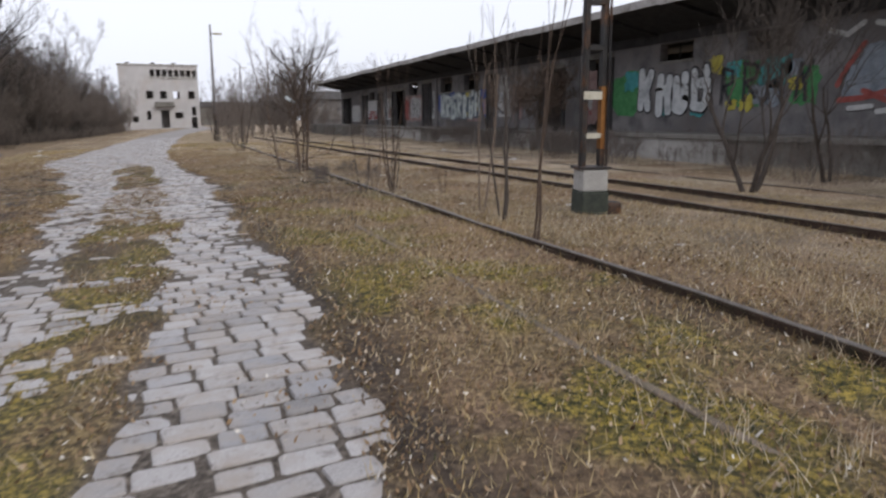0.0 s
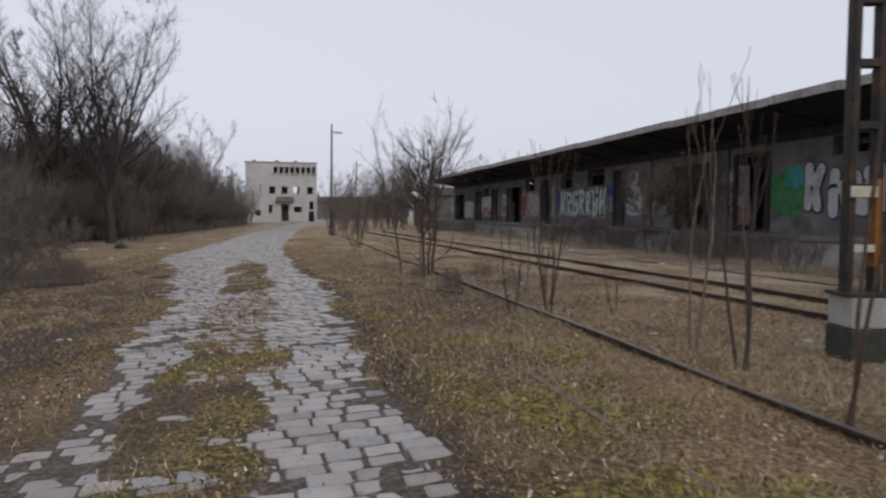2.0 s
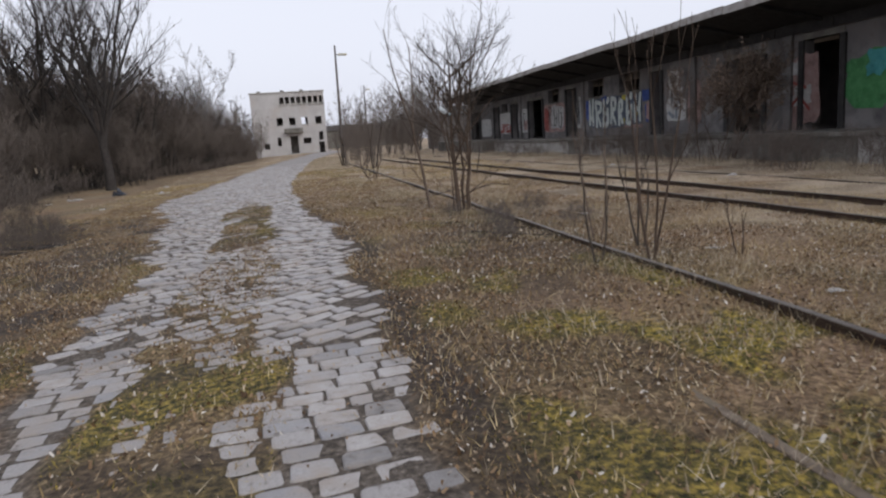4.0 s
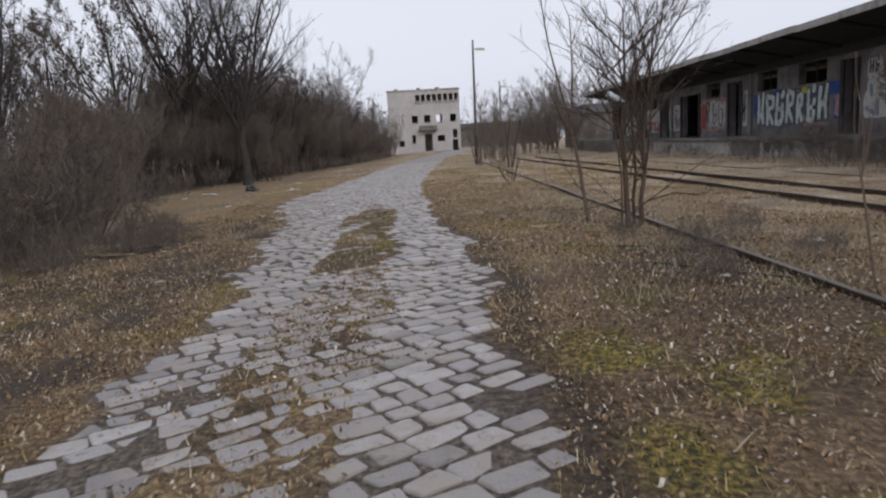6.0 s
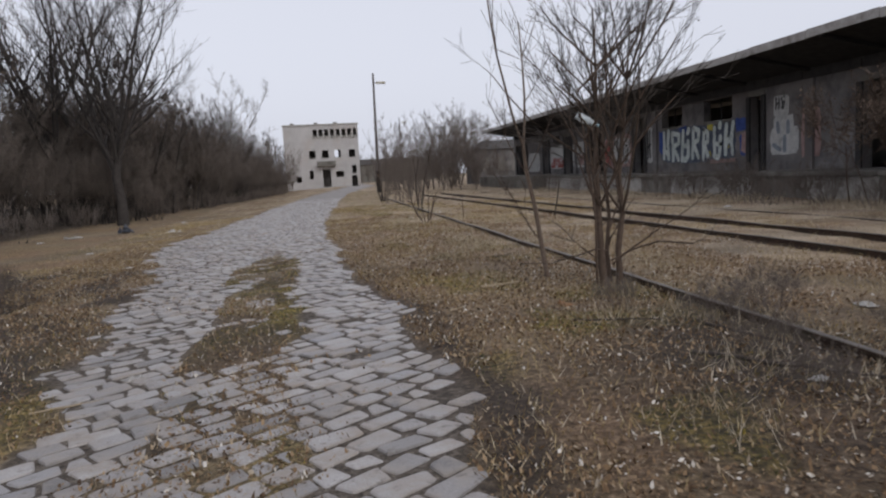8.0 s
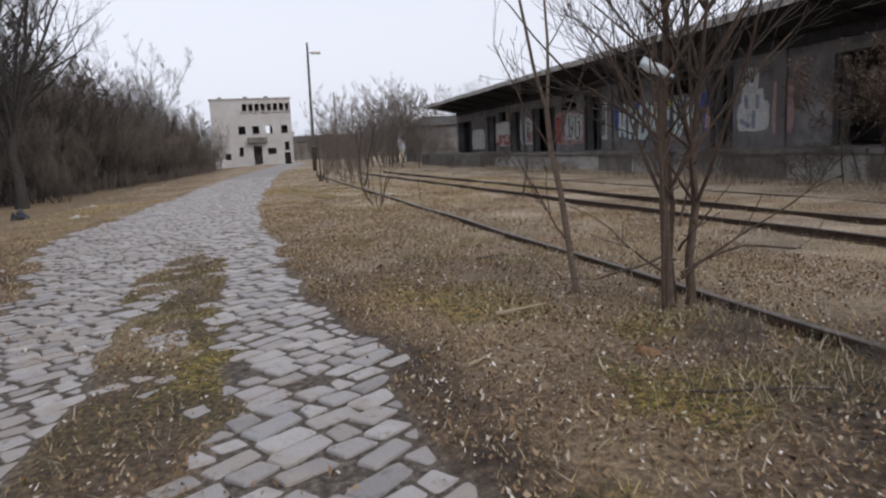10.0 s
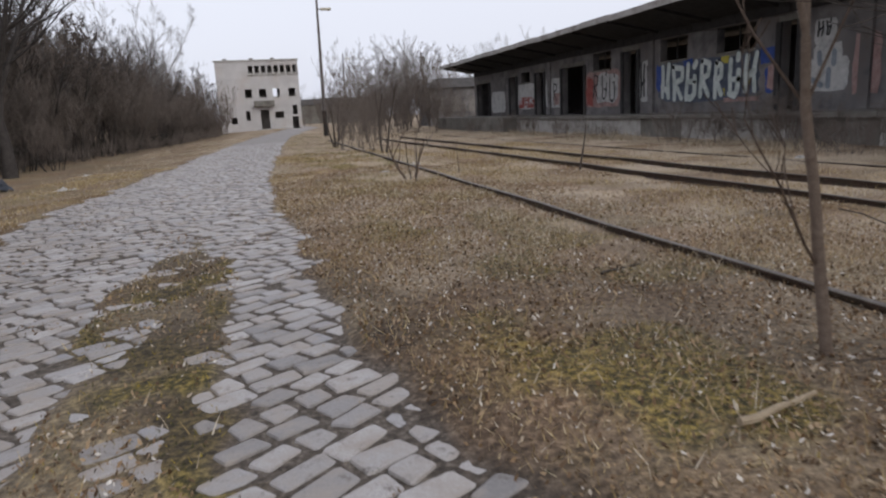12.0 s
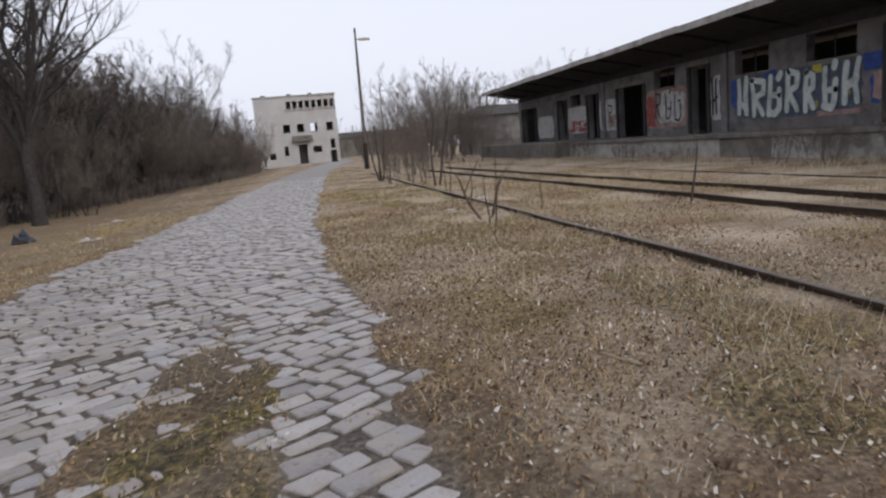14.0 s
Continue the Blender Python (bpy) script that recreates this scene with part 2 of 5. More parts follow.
COBBLE, COBBLE_MANY = stone_material("cobble_stone", "object"), stone_material("cobble_stone_many", "island")
BARK = mottled("bark_grey_brown", [(0.055, 0.044, 0.037), (0.105, 0.087, 0.074)], 0.08, 0.9, 0.01, 0.5)
BARK_WARM = mottled("bark_reddish", [(0.075, 0.051, 0.038), (0.145, 0.105, 0.08)], 0.06, 0.85, 0.008, 0.4)
BARK_TAN = mottled("bark_tan", [(0.15, 0.108, 0.082), (0.24, 0.185, 0.145)], 0.05, 0.85, 0.008, 0.4)
BARK_DARK = mottled("bark_dark", [(0.036, 0.031, 0.029), (0.075, 0.066, 0.061)], 0.15, 0.95, 0.02, 0.5)
TWIG = mottled("twigs_brown", [(0.128, 0.104, 0.090), (0.215, 0.180, 0.157)], 0.1, 0.95, 0.02, 0.2)
TWIG_GREY = mottled("twigs_grey_dark", [(0.080, 0.070, 0.066), (0.135, 0.119, 0.112)], 0.1, 0.95, 0.02, 0.2)
TWIG_PALE = mottled("twigs_pale", [(0.20, 0.185, 0.175), (0.29, 0.265, 0.25)], 0.1, 0.95, 0.02, 0.2)
RAIL = mottled("rail_rust", [(0.045, 0.030, 0.023), (0.105, 0.068, 0.048)], 0.12, 0.7, 0.01, 0.4, 0.35, stain=(0.05, 0.05, 0.03), stain_size=0.6)
RAIL_TOP = mottled("rail_head_worn", [(0.10, 0.085, 0.072), (0.20, 0.175, 0.15)], 0.1, 0.5, 0.01, 0.2, 0.5)
RAIL_BURIED = mottled("rail_head_tan_rust", [(0.13, 0.10, 0.075), (0.25, 0.20, 0.155)], 0.1, 0.9, 0.012, 0.4, 0.0, stain=(0.07, 0.065, 0.03), stain_size=0.4)
SLEEPER = mottled("sleeper_wood", [(0.05, 0.04, 0.032), (0.11, 0.09, 0.07)], 0.2, 0.95, 0.015, 0.6)
CONCRETE = mottled("concrete_weathered", [(0.36, 0.345, 0.32), (0.50, 0.48, 0.45)], 0.5, 0.9, 0.015, 0.4, stain=(0.13, 0.115, 0.095), stain_size=0.9)
CONCRETE_DARK = mottled("concrete_dark", [(0.15, 0.14, 0.125), (0.24, 0.225, 0.20)], 0.6, 0.95, 0.02, 0.4, stain=(0.07, 0.062, 0.05), stain_size=1.4)
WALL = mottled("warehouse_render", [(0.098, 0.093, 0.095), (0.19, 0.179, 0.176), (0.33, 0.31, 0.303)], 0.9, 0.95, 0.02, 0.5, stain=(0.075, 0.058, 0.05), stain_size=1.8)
WALL_PALE = mottled("facade_plaster", [(0.45, 0.43, 0.42), (0.57, 0.55, 0.54)], 2.5, 0.9, 0.05, 0.2, stain=(0.40, 0.35, 0.31), stain_size=4.0)
DARK = mottled("dark_interior", [(0.17, 0.155, 0.145), (0.27, 0.25, 0.235)], 0.7, 0.95, 0.05, 0.2)
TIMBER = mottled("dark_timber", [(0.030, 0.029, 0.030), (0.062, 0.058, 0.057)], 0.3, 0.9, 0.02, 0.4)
FASCIA = mottled("roof_edge_tin", [(0.33, 0.31, 0.29), (0.47, 0.45, 0.43)], 0.5, 0.7, 0.03, 0.3, 0.0, stain=(0.13, 0.11, 0.095), stain_size=0.8)
ROOF = mottled("roof_felt", [(0.06, 0.055, 0.05), (0.11, 0.10, 0.095)], 1.0, 0.9, 0.03, 0.4)
BLACK = mottled("black_paint", [(0.02, 0.02, 0.021), (0.05, 0.045, 0.042)], 0.2, 0.6, 0.01, 0.3, 0.2, stain=(0.12, 0.055, 0.025), stain_size=0.35)
RUST = mottled("rust_orange", [(0.22, 0.085, 0.025), (0.36, 0.17, 0.05)], 0.12, 0.85, 0.012, 0.4, 0.1)
PALE_PAINT = mottled("pale_paint", [(0.50, 0.46, 0.36), (0.62, 0.58, 0.48)], 0.1, 0.8, 0.01, 0.2)
GREEN_PAINT = mottled("footing_dark_green", [(0.035, 0.042, 0.035), (0.07, 0.075, 0.058)], 0.12, 0.9, 0.012, 0.5)
POLE = mottled("pole_concrete_grey", [(0.11, 0.095, 0.09), (0.17, 0.15, 0.14)], 0.4, 0.85, 0.02, 0.3)
LITTER_WHITE = mottled("paper_white", [(0.60, 0.58, 0.55), (0.75, 0.73, 0.70)], 0.05, 0.7, 0.01, 0.2)
BRICK = mottled("brick_red", [(0.22, 0.085, 0.05), (0.33, 0.14, 0.085)], 0.2, 0.9, 0.02, 0.4)
LEAVES = varied("leaf_litter_mix", [(0, (0.068, 0.043, 0.027)), (0.3, (0.160, 0.100, 0.056)), (0.55, (0.265, 0.173, 0.098)), (0.8, (0.37, 0.265, 0.16)), (0.91, (0.42, 0.35, 0.26)), (0.96, (0.62, 0.57, 0.50)), (1, (0.74, 0.70, 0.64))])
STRAW_PALE = varied("pale_dry_grass_mix", [(0, (0.26, 0.205, 0.14)), (0.5, (0.45, 0.365, 0.255)), (1, (0.66, 0.58, 0.46))])
STRAW = varied("dry_grass_mix", [(0, (0.18, 0.125, 0.06)), (0.5, (0.37, 0.27, 0.13)), (0.85, (0.52, 0.41, 0.23)), (1, (0.64, 0.55, 0.38))])
GREENS = varied("moss_grass_mix", [(0, (0.020, 0.036, 0.011)), (0.4, (0.058, 0.066, 0.020)), (0.70, (0.20, 0.155, 0.038)), (1, (0.42, 0.31, 0.06))])
VINE_LEAF = varied("dry_vine_leaves", [(0, (0.085, 0.062, 0.048)), (0.6, (0.155, 0.112, 0.085)), (1, (0.24, 0.175, 0.13))])
DEAD_LEAF = varied("hanging_dead_leaves", [(0, (0.05, 0.042, 0.038)), (0.6, (0.10, 0.080, 0.066)), (1, (0.17, 0.13, 0.10))])

# ---- ground ----
def axis(fine_lo, fine_hi, step, far_lo, far_hi):
    a = list(np.arange(fine_lo, fine_hi + 1e-6, step))
    s, v = step, fine_hi
    while v < far_hi:
        s *= 1.12
        v += s
        a.append(min(v, far_hi))
    s, v = step, fine_lo
    while v > far_lo:
        s *= 1.12
        v -= s
        a.insert(0, max(v, far_lo))
    return np.array(a)


def green_mask(x, y):
    """Moss and live grass, mostly on the verge between the road and the buried rail."""
    verge = smooth(x, 0.9, 1.5) * (1 - smooth(x, 3.4, 4.4)) * (1 - 0.6 * smooth(y, 12, 24))
    verge = verge + 0.75 * smooth(-x, 1.7, 2.3) * (1 - smooth(y, 15, 22)) * smooth(x, -5.5, -4.0)
    strip = 0.85 * strip_mask(x, y) * (1 - 0.75 * smooth(y, 10, 12) * (1 - smooth(y, 17.5, 19)))
    spots = smooth(vnoise(x, y, 0.8, 2) + 0.35 * vnoise(x, y, 0.25, 3), 0.60, 0.86)
    return np.clip((verge + strip + 0.18) * spots + 0.35 * strip * (0.4 + vnoise(x, y, 0.3, 1)), 0, 1)


def bare_mask(x, y):
    """Patches of bare dark earth and wet rotted leaves, with twig-pile shade painted in, 0 to 1."""
    p = smooth(vnoise(x, y, 0.75, 4) + 0.45 * vnoise(x, y, 0.22, 1), 0.66, 1.0)
    q = smooth(vnoise(x, y, 2.4, 2), 0.45, 0.75)
    near = 0.45 - 0.12 * smooth(x, 0.9, 1.4) * (1 - smooth(x, 4.5, 6.5)) + 0.8 * strip_mask(x, y) + 0.85 * smooth(-x, 2.0, 3.2) * (1 - smooth(y, 24, 30))
    # darkening around the twig pile: dark earth plus its shade, as colour
    brush_shade = 0.5 * np.exp(-((x - 3.3) / 1.2) ** 2 - ((y - 15.6) / 2.6) ** 2)
    return np.clip(near * (0.75 * p + 0.45 * q) + brush_shade, 0, 0.9) * (1 - 0.7 * smooth(y, 24, 36))


def build_ground():
    xs, ys = axis(-7.5, 9.0, 0.10, -900, 900), axis(0.8, 40.0, 0.10, -900, 1500)
    X, Y = np.meshgrid(xs, ys)
    Z = ground_z(X, Y)
    v = np.stack([X.ravel(), Y.ravel(), Z.ravel()], 1)
    nx, ny = len(xs), len(ys)
    i = (np.arange(ny - 1)[:, None] * nx + np.arange(nx - 1)[None, :]).ravel()
    f = np.stack([i, i + 1, i + nx + 1, i + nx], 1)
    me = fast_mesh(v, f, GROUND)
    me.polygons.foreach_set("use_smooth", [True] * len(me.polygons))
    r = road_mask(X, Y) * (1 - 0.8 * strip_mask(X, Y))
    edge = np.exp(-((X - road_right(Y) - 0.10) / 0.27) ** 2) * (1 - smooth(Y, 17, 24)) * (0.5 + 0.5 * vnoise(X, Y, 0.4, 2))
    # ground made darker under the thicket
    thicket = smooth(-X, 8.5, 10.5) * smooth(Y, 12, 20) * (1 - smooth(Y, 118, 125)) * smooth(-X - 7.0 - 6.0 * smooth(Y, 22, 38) + 6.5 * smooth(Y, 55, 110), -0.8, 0.8)
    # patch at y 15.6 paints twig-pile shade into the dark earth
    # patch at y 21.3: dark earth, deepened to imitate lens vignetting
    for key, val in (("road", np.clip(r, 0, 1)), ("soil_shade", np.clip(bare_mask(X, Y) * (1 - r) + edge + 0.35 * np.exp(-((X - 3.3) / 1.2) ** 2 - ((Y - 15.6) / 2.6) ** 2) + 0.35 * np.exp(-((X - 3.1) / 1.1) ** 2 - ((Y - 21.3) / 2.2) ** 2) + 0.45 * smooth(-X, 1.9, 2.6) * (1 - smooth(Y, 25, 30)) * (0.3 + 0.7 * vnoise(X, Y, 1.1, 3)) + 0.85 * thicket + 0.8 * np.exp(-((X + 5.6) / 1.6) ** 2 - ((Y - 21.5) / 2.5) ** 2), 0, 1)), ("green", green_mask(X, Y)), ("setts", road_mask(X, Y) * smooth(Y, 58, 66)),
                     # rises with y: drier grass, and haze over the far ground painted in
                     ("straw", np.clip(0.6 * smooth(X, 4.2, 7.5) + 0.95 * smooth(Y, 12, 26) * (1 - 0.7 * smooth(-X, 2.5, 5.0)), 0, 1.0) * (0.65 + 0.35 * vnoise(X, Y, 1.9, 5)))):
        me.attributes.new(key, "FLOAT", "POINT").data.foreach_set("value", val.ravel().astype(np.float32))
    ob = new("ground", me)
    tagged(ob, label="flat yard ground of leaf litter, dry grass and moss", category="ground", kind="structure")
    return ob


ground_ob = build_ground()


# ---- rails ----
def rail_mesh(length, height=0.14, head=None):
    """A flat-bottomed rail along y, from 0 to length."""
    prof = [(-0.062, 0), (0.062, 0), (0.062, 0.012), (0.012, 0.03), (0.010, height - 0.04), (0.034, height - 0.028),
            (0.034, height - 0.006), (0.024, height), (-0.024, height), (-0.034, height - 0.006), (-0.034, height - 0.028), (-0.010, height - 0.04), (-0.012, 0.03), (-0.062, 0.012)]
    bm = bmesh.new()
    n = max(2, int(length / 2.0))
    rings = [[bm.verts.new((x + 0.012 * math.sin(k * 1.7), length * k / n, z + 0.010 * math.sin(k * 2.3 + 1))) for x, z in prof] for k in range(n + 1)]
    for a, b in zip(rings, rings[1:]):
        for k in range(len(prof)):
            j = (k + 1) % len(prof)
            f = bm.faces.new((a[k], a[j], b[j], b[k]))
            f.material_index = 1 if k in (6, 7, 8) else 0
    bm.faces.new(rings[0][::-1])
    bm.faces.new(rings[-1])
    return mesh_of(bm, [head or RAIL, head or RAIL_TOP])


def rail(x0, y0, x1, y1, z, label, head=None):
    length = math.hypot(x1 - x0, y1 - y0)
    ob = new("rail")
    part("rail_body", rail_mesh(length, head=head), None, ob)
    k = 6.0
    while k < length - 2:
        for s in (-1, 1):
            bm = boxed(s * 0.026 - 0.012, k - 0.3, 0.035, s * 0.026 + 0.012, k + 0.3, 0.10, 0.005)
            for b in (-0.2, -0.07, 0.07, 0.2):
                box(bm, s * 0.042 - 0.008, k + b - 0.016, 0.05, s * 0.042 + 0.008, k + b + 0.016, 0.082)
            part("fishplate", bm, RAIL, ob, "rusty bolted joint plate")
        k += 12.0
    ob.matrix_basis = pose(x0, y0, z, 0, 0, math.degrees(math.atan2(-(x1 - x0), y1 - y0)))
    return tagged(ob, label=label, category="rail", group="old rails")


rail(3.82, -12, 3.82, 60, 0.022, "rusty rail proud of the dry leaf litter")
rail(2.36, -12, 2.36, 9.4, -0.050, "buried rusty rail with only its head showing in moss", RAIL_BURIED)
rail(8.62, -12, 6.85, 60, -0.02, "rusty rail in dry grass")
rail(12.9, -12, 11.3, 60, -0.105, "rusty rail sunk in weeds near the loading platform")
rail(10.2, -12, 8.4, 60, -0.02, "rusty rail in dry grass beside the loading platform")


# ---- warehouse with loading platform ----
WX, PX, PH = 19.0, 16.4, 0.95
W0, W1 = -30.0, 77.0
ROOF_Z = 5.55


def build_warehouse():
    house = thing("warehouse", WX, 0, 0, label="long derelict brick warehouse with dark canopy roof and graffiti", category="warehouse")
    # openings along the wall: y from, y to, sill, head
    doors = [(y, y + 1.5, PH, 3.9) for y in (-20.0, -8.0, 3.0)]
    doors += [(26.2, 27.9, PH, 4.2), (30.2, 32.4, PH, 4.0), (38.0, 38.8, PH, 4.2), (49.0, 50.35, PH, 4.2), (55.1, 58.2, PH, 3.9), (61.2, 62.6, PH, 3.9), (66.5, 67.9, PH, 3.9), (73.0, 76.2, PH, 3.8)]
    wins = [(40.2, 42.6, 3.4, 4.42), (44.7, 46.9, 3.4, 4.42), (51.8, 53.9, 3.45, 4.40), (63.8, 65.6, 3.35, 4.1),
            (16.5, 18.4, 3.75, 4.42), (21.0, 22.9, 3.75, 4.42), (8.0, 9.5, 3.6, 4.42), (-2.0, -0.5, 3.6, 4.42), (-14, -12.5, 3.6, 4.42)]
    top = 5.68
    cuts = sorted({W0, W1, *[v for o in doors + wins for v in o[:2]]})
    bm = bmesh.new()
    for a, b in zip(cuts, cuts[1:]):
        mid = (a + b) / 2
        holes = sorted([(o[2], o[3]) for o in doors + wins if o[0] <= mid <= o[1]])
        z = 0.0
        for lo, hi in holes:
            if lo > z:
                box(bm, 0, a, z, 0.38, b, lo)
            z = hi
        box(bm, 0, a, z, 0.38, b, top)
    bmesh.ops.remove_doubles(bm, verts=bm.verts[:], dist=0.0005)
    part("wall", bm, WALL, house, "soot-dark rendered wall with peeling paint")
    bm = bmesh.new()
    box(bm, 9.0, W0, 0, 9.3, W1, 5.2)
    part("back_wall", bm, DARK, house)
    for y0, y1 in ((W0 - 0.3, W0), (W1, W1 + 0.3)):
        bm = bmesh.new()
        shape = [(0, 0), (9.3, 0), (9.3, 5.18), (4.5, 6.08), (0, 5.68)]
        a, b = [bm.verts.new((x, y0, z)) for x, z in shape], [bm.verts.new((x, y1, z)) for x, z in shape]
        bm.faces.new(a)
        bm.faces.new(b)
        for k in range(5):
            bm.faces.new((a[k], a[(k + 1) % 5], b[(k + 1) % 5], b[k]))
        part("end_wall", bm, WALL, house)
    part("inner_floor", boxed(0.38, W0, PH - 0.2, 9.0, W1, PH - 0.02), DARK, house)
    for y0, y1, lo, hi in doors:
        for s, yy in ((-1, y0), (1, y1)):
            part("door_post", boxed(-0.09, min(yy, yy + s * 0.26), PH, -0.004, max(yy, yy + s * 0.26), hi - 0.004, 0.012), TIMBER, house, "dark timber door post")
        part("lintel", boxed(-0.03, y0 - 0.15, hi, 0.2, y1 + 0.15, hi + 0.22, 0.01), CONCRETE_DARK, house)
    for y0, y1, lo, hi in wins:
        w = part("window", boxed(-0.04, y0 - 0.06, lo - 0.1, 0.2, y1 + 0.06, lo, 0.01), CONCRETE_DARK, house)
        bm = bmesh.new()
        yy = y0 + (y1 - y0) * 0.52
        box(bm, 0.22, yy - 0.025, lo, 0.27, yy + 0.025, hi)
        part("frame", bm, TIMBER, w)
    # piers between the bays
    for k in range(17):
        y = W0 + 2 + k * 6.3
        if not any(o[0] - 0.5 < y < o[1] + 0.5 for o in doors + wins):
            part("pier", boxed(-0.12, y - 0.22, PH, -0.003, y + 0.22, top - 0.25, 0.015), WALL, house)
    # canopy roof, falling slightly towards the wall
    bm = bmesh.new()
    slab = [(-2.95, ROOF_Z - 0.14), (-2.95, ROOF_Z), (4.5, ROOF_Z + 0.75), (10.2, ROOF_Z - 0.1), (10.2, ROOF_Z - 0.25), (4.5, ROOF_Z + 0.55)]
    for y in (W0 - 1.5, W1 + 1.3):
        for x, z in slab:
            bm.verts.new((x, y, z))
    v = list(bm.verts)
    k = len(slab)
    for i in range(k):
        bm.faces.new((v[i], v[(i + 1) % k], v[k + (i + 1) % k], v[k + i]))
    bm.faces.new(v[:k])
    bm.faces.new(v[k:])
    part("roof", bm, ROOF, house, "dark felted canopy roof")
    y = W0 - 1.5
    while y < W1 + 1.3:
        e = min(y + 3.0, W1 + 1.3)
        dz = 0.02 * math.sin(y * 0.7) 
        part("fascia", boxed(-3.02, y + 0.01, ROOF_Z - 0.24 + dz, -2.953, e - 0.01, ROOF_Z + 0.04 + dz, 0.008), FASCIA, house, "weathered pale roof edge board")
        y += 3.0
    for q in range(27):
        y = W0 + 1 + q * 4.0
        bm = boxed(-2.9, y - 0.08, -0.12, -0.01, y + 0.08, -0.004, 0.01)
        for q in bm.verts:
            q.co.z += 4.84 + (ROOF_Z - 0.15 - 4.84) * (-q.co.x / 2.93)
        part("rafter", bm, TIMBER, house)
    # dark boards added along the head of the wall to imitate eave shade
    for q in range(36):
        y = W0 + 0.02 + q * 2.97
        part("eave_shade_board", boxed(-0.135, y, 4.46, -0.125, y + 2.93, 4.85, 0.003), TIMBER, house)
        part("eave_shade_beam", boxed(-0.125, y, 4.50, -0.004, y + 2.93, 4.80, 0.004), TIMBER, house)
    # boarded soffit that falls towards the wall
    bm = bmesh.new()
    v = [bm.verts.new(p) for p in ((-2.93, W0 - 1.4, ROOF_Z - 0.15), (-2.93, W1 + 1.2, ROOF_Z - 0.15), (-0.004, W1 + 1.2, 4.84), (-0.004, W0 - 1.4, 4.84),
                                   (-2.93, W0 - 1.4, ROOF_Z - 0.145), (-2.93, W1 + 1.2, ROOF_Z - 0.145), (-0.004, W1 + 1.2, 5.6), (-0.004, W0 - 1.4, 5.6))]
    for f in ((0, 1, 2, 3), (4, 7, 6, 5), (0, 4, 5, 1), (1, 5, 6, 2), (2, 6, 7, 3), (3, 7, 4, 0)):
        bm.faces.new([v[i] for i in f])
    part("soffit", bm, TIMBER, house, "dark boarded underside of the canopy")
    return house


build_warehouse()


def build_platform():
    plat = thing("loading_platform", PX, 0, 0, label="raised concrete loading platform with cracked edge slabs", category="platform")
    part("fill", boxed(0.25, W0, 0, WX - PX - 0.002, W1, PH - 0.16), CONCRETE_DARK, plat)
    y = W0
    k = 0
    rnd = random.Random(3)
    while y < W1 - 17:
        e = min(y + 3.1, W1 - 17)
        part("wall_panel", boxed(0.05 + rnd.uniform(0, 0.03), y + 0.012, -0.25, 0.25, e - 0.012, PH - 0.17, 0.012), CONCRETE if rnd.random() < 0.75 else CONCRETE_DARK, plat)
        part("edge_slab", boxed(-0.06 + rnd.uniform(-0.02, 0.02), y + 0.015, PH - 0.16, WX - PX - 0.003, e - 0.015, PH + rnd.uniform(-0.012, 0.012), 0.02), CONCRETE_DARK, plat)
        y += 3.1
        k += 1
    part("low_block", boxed(-0.9, W1 - 16.9, -0.2, WX - PX - 0.003, W1 + 1, PH + 0.05, 0.03), CONCRETE_DARK, plat)
    return plat


build_platform()


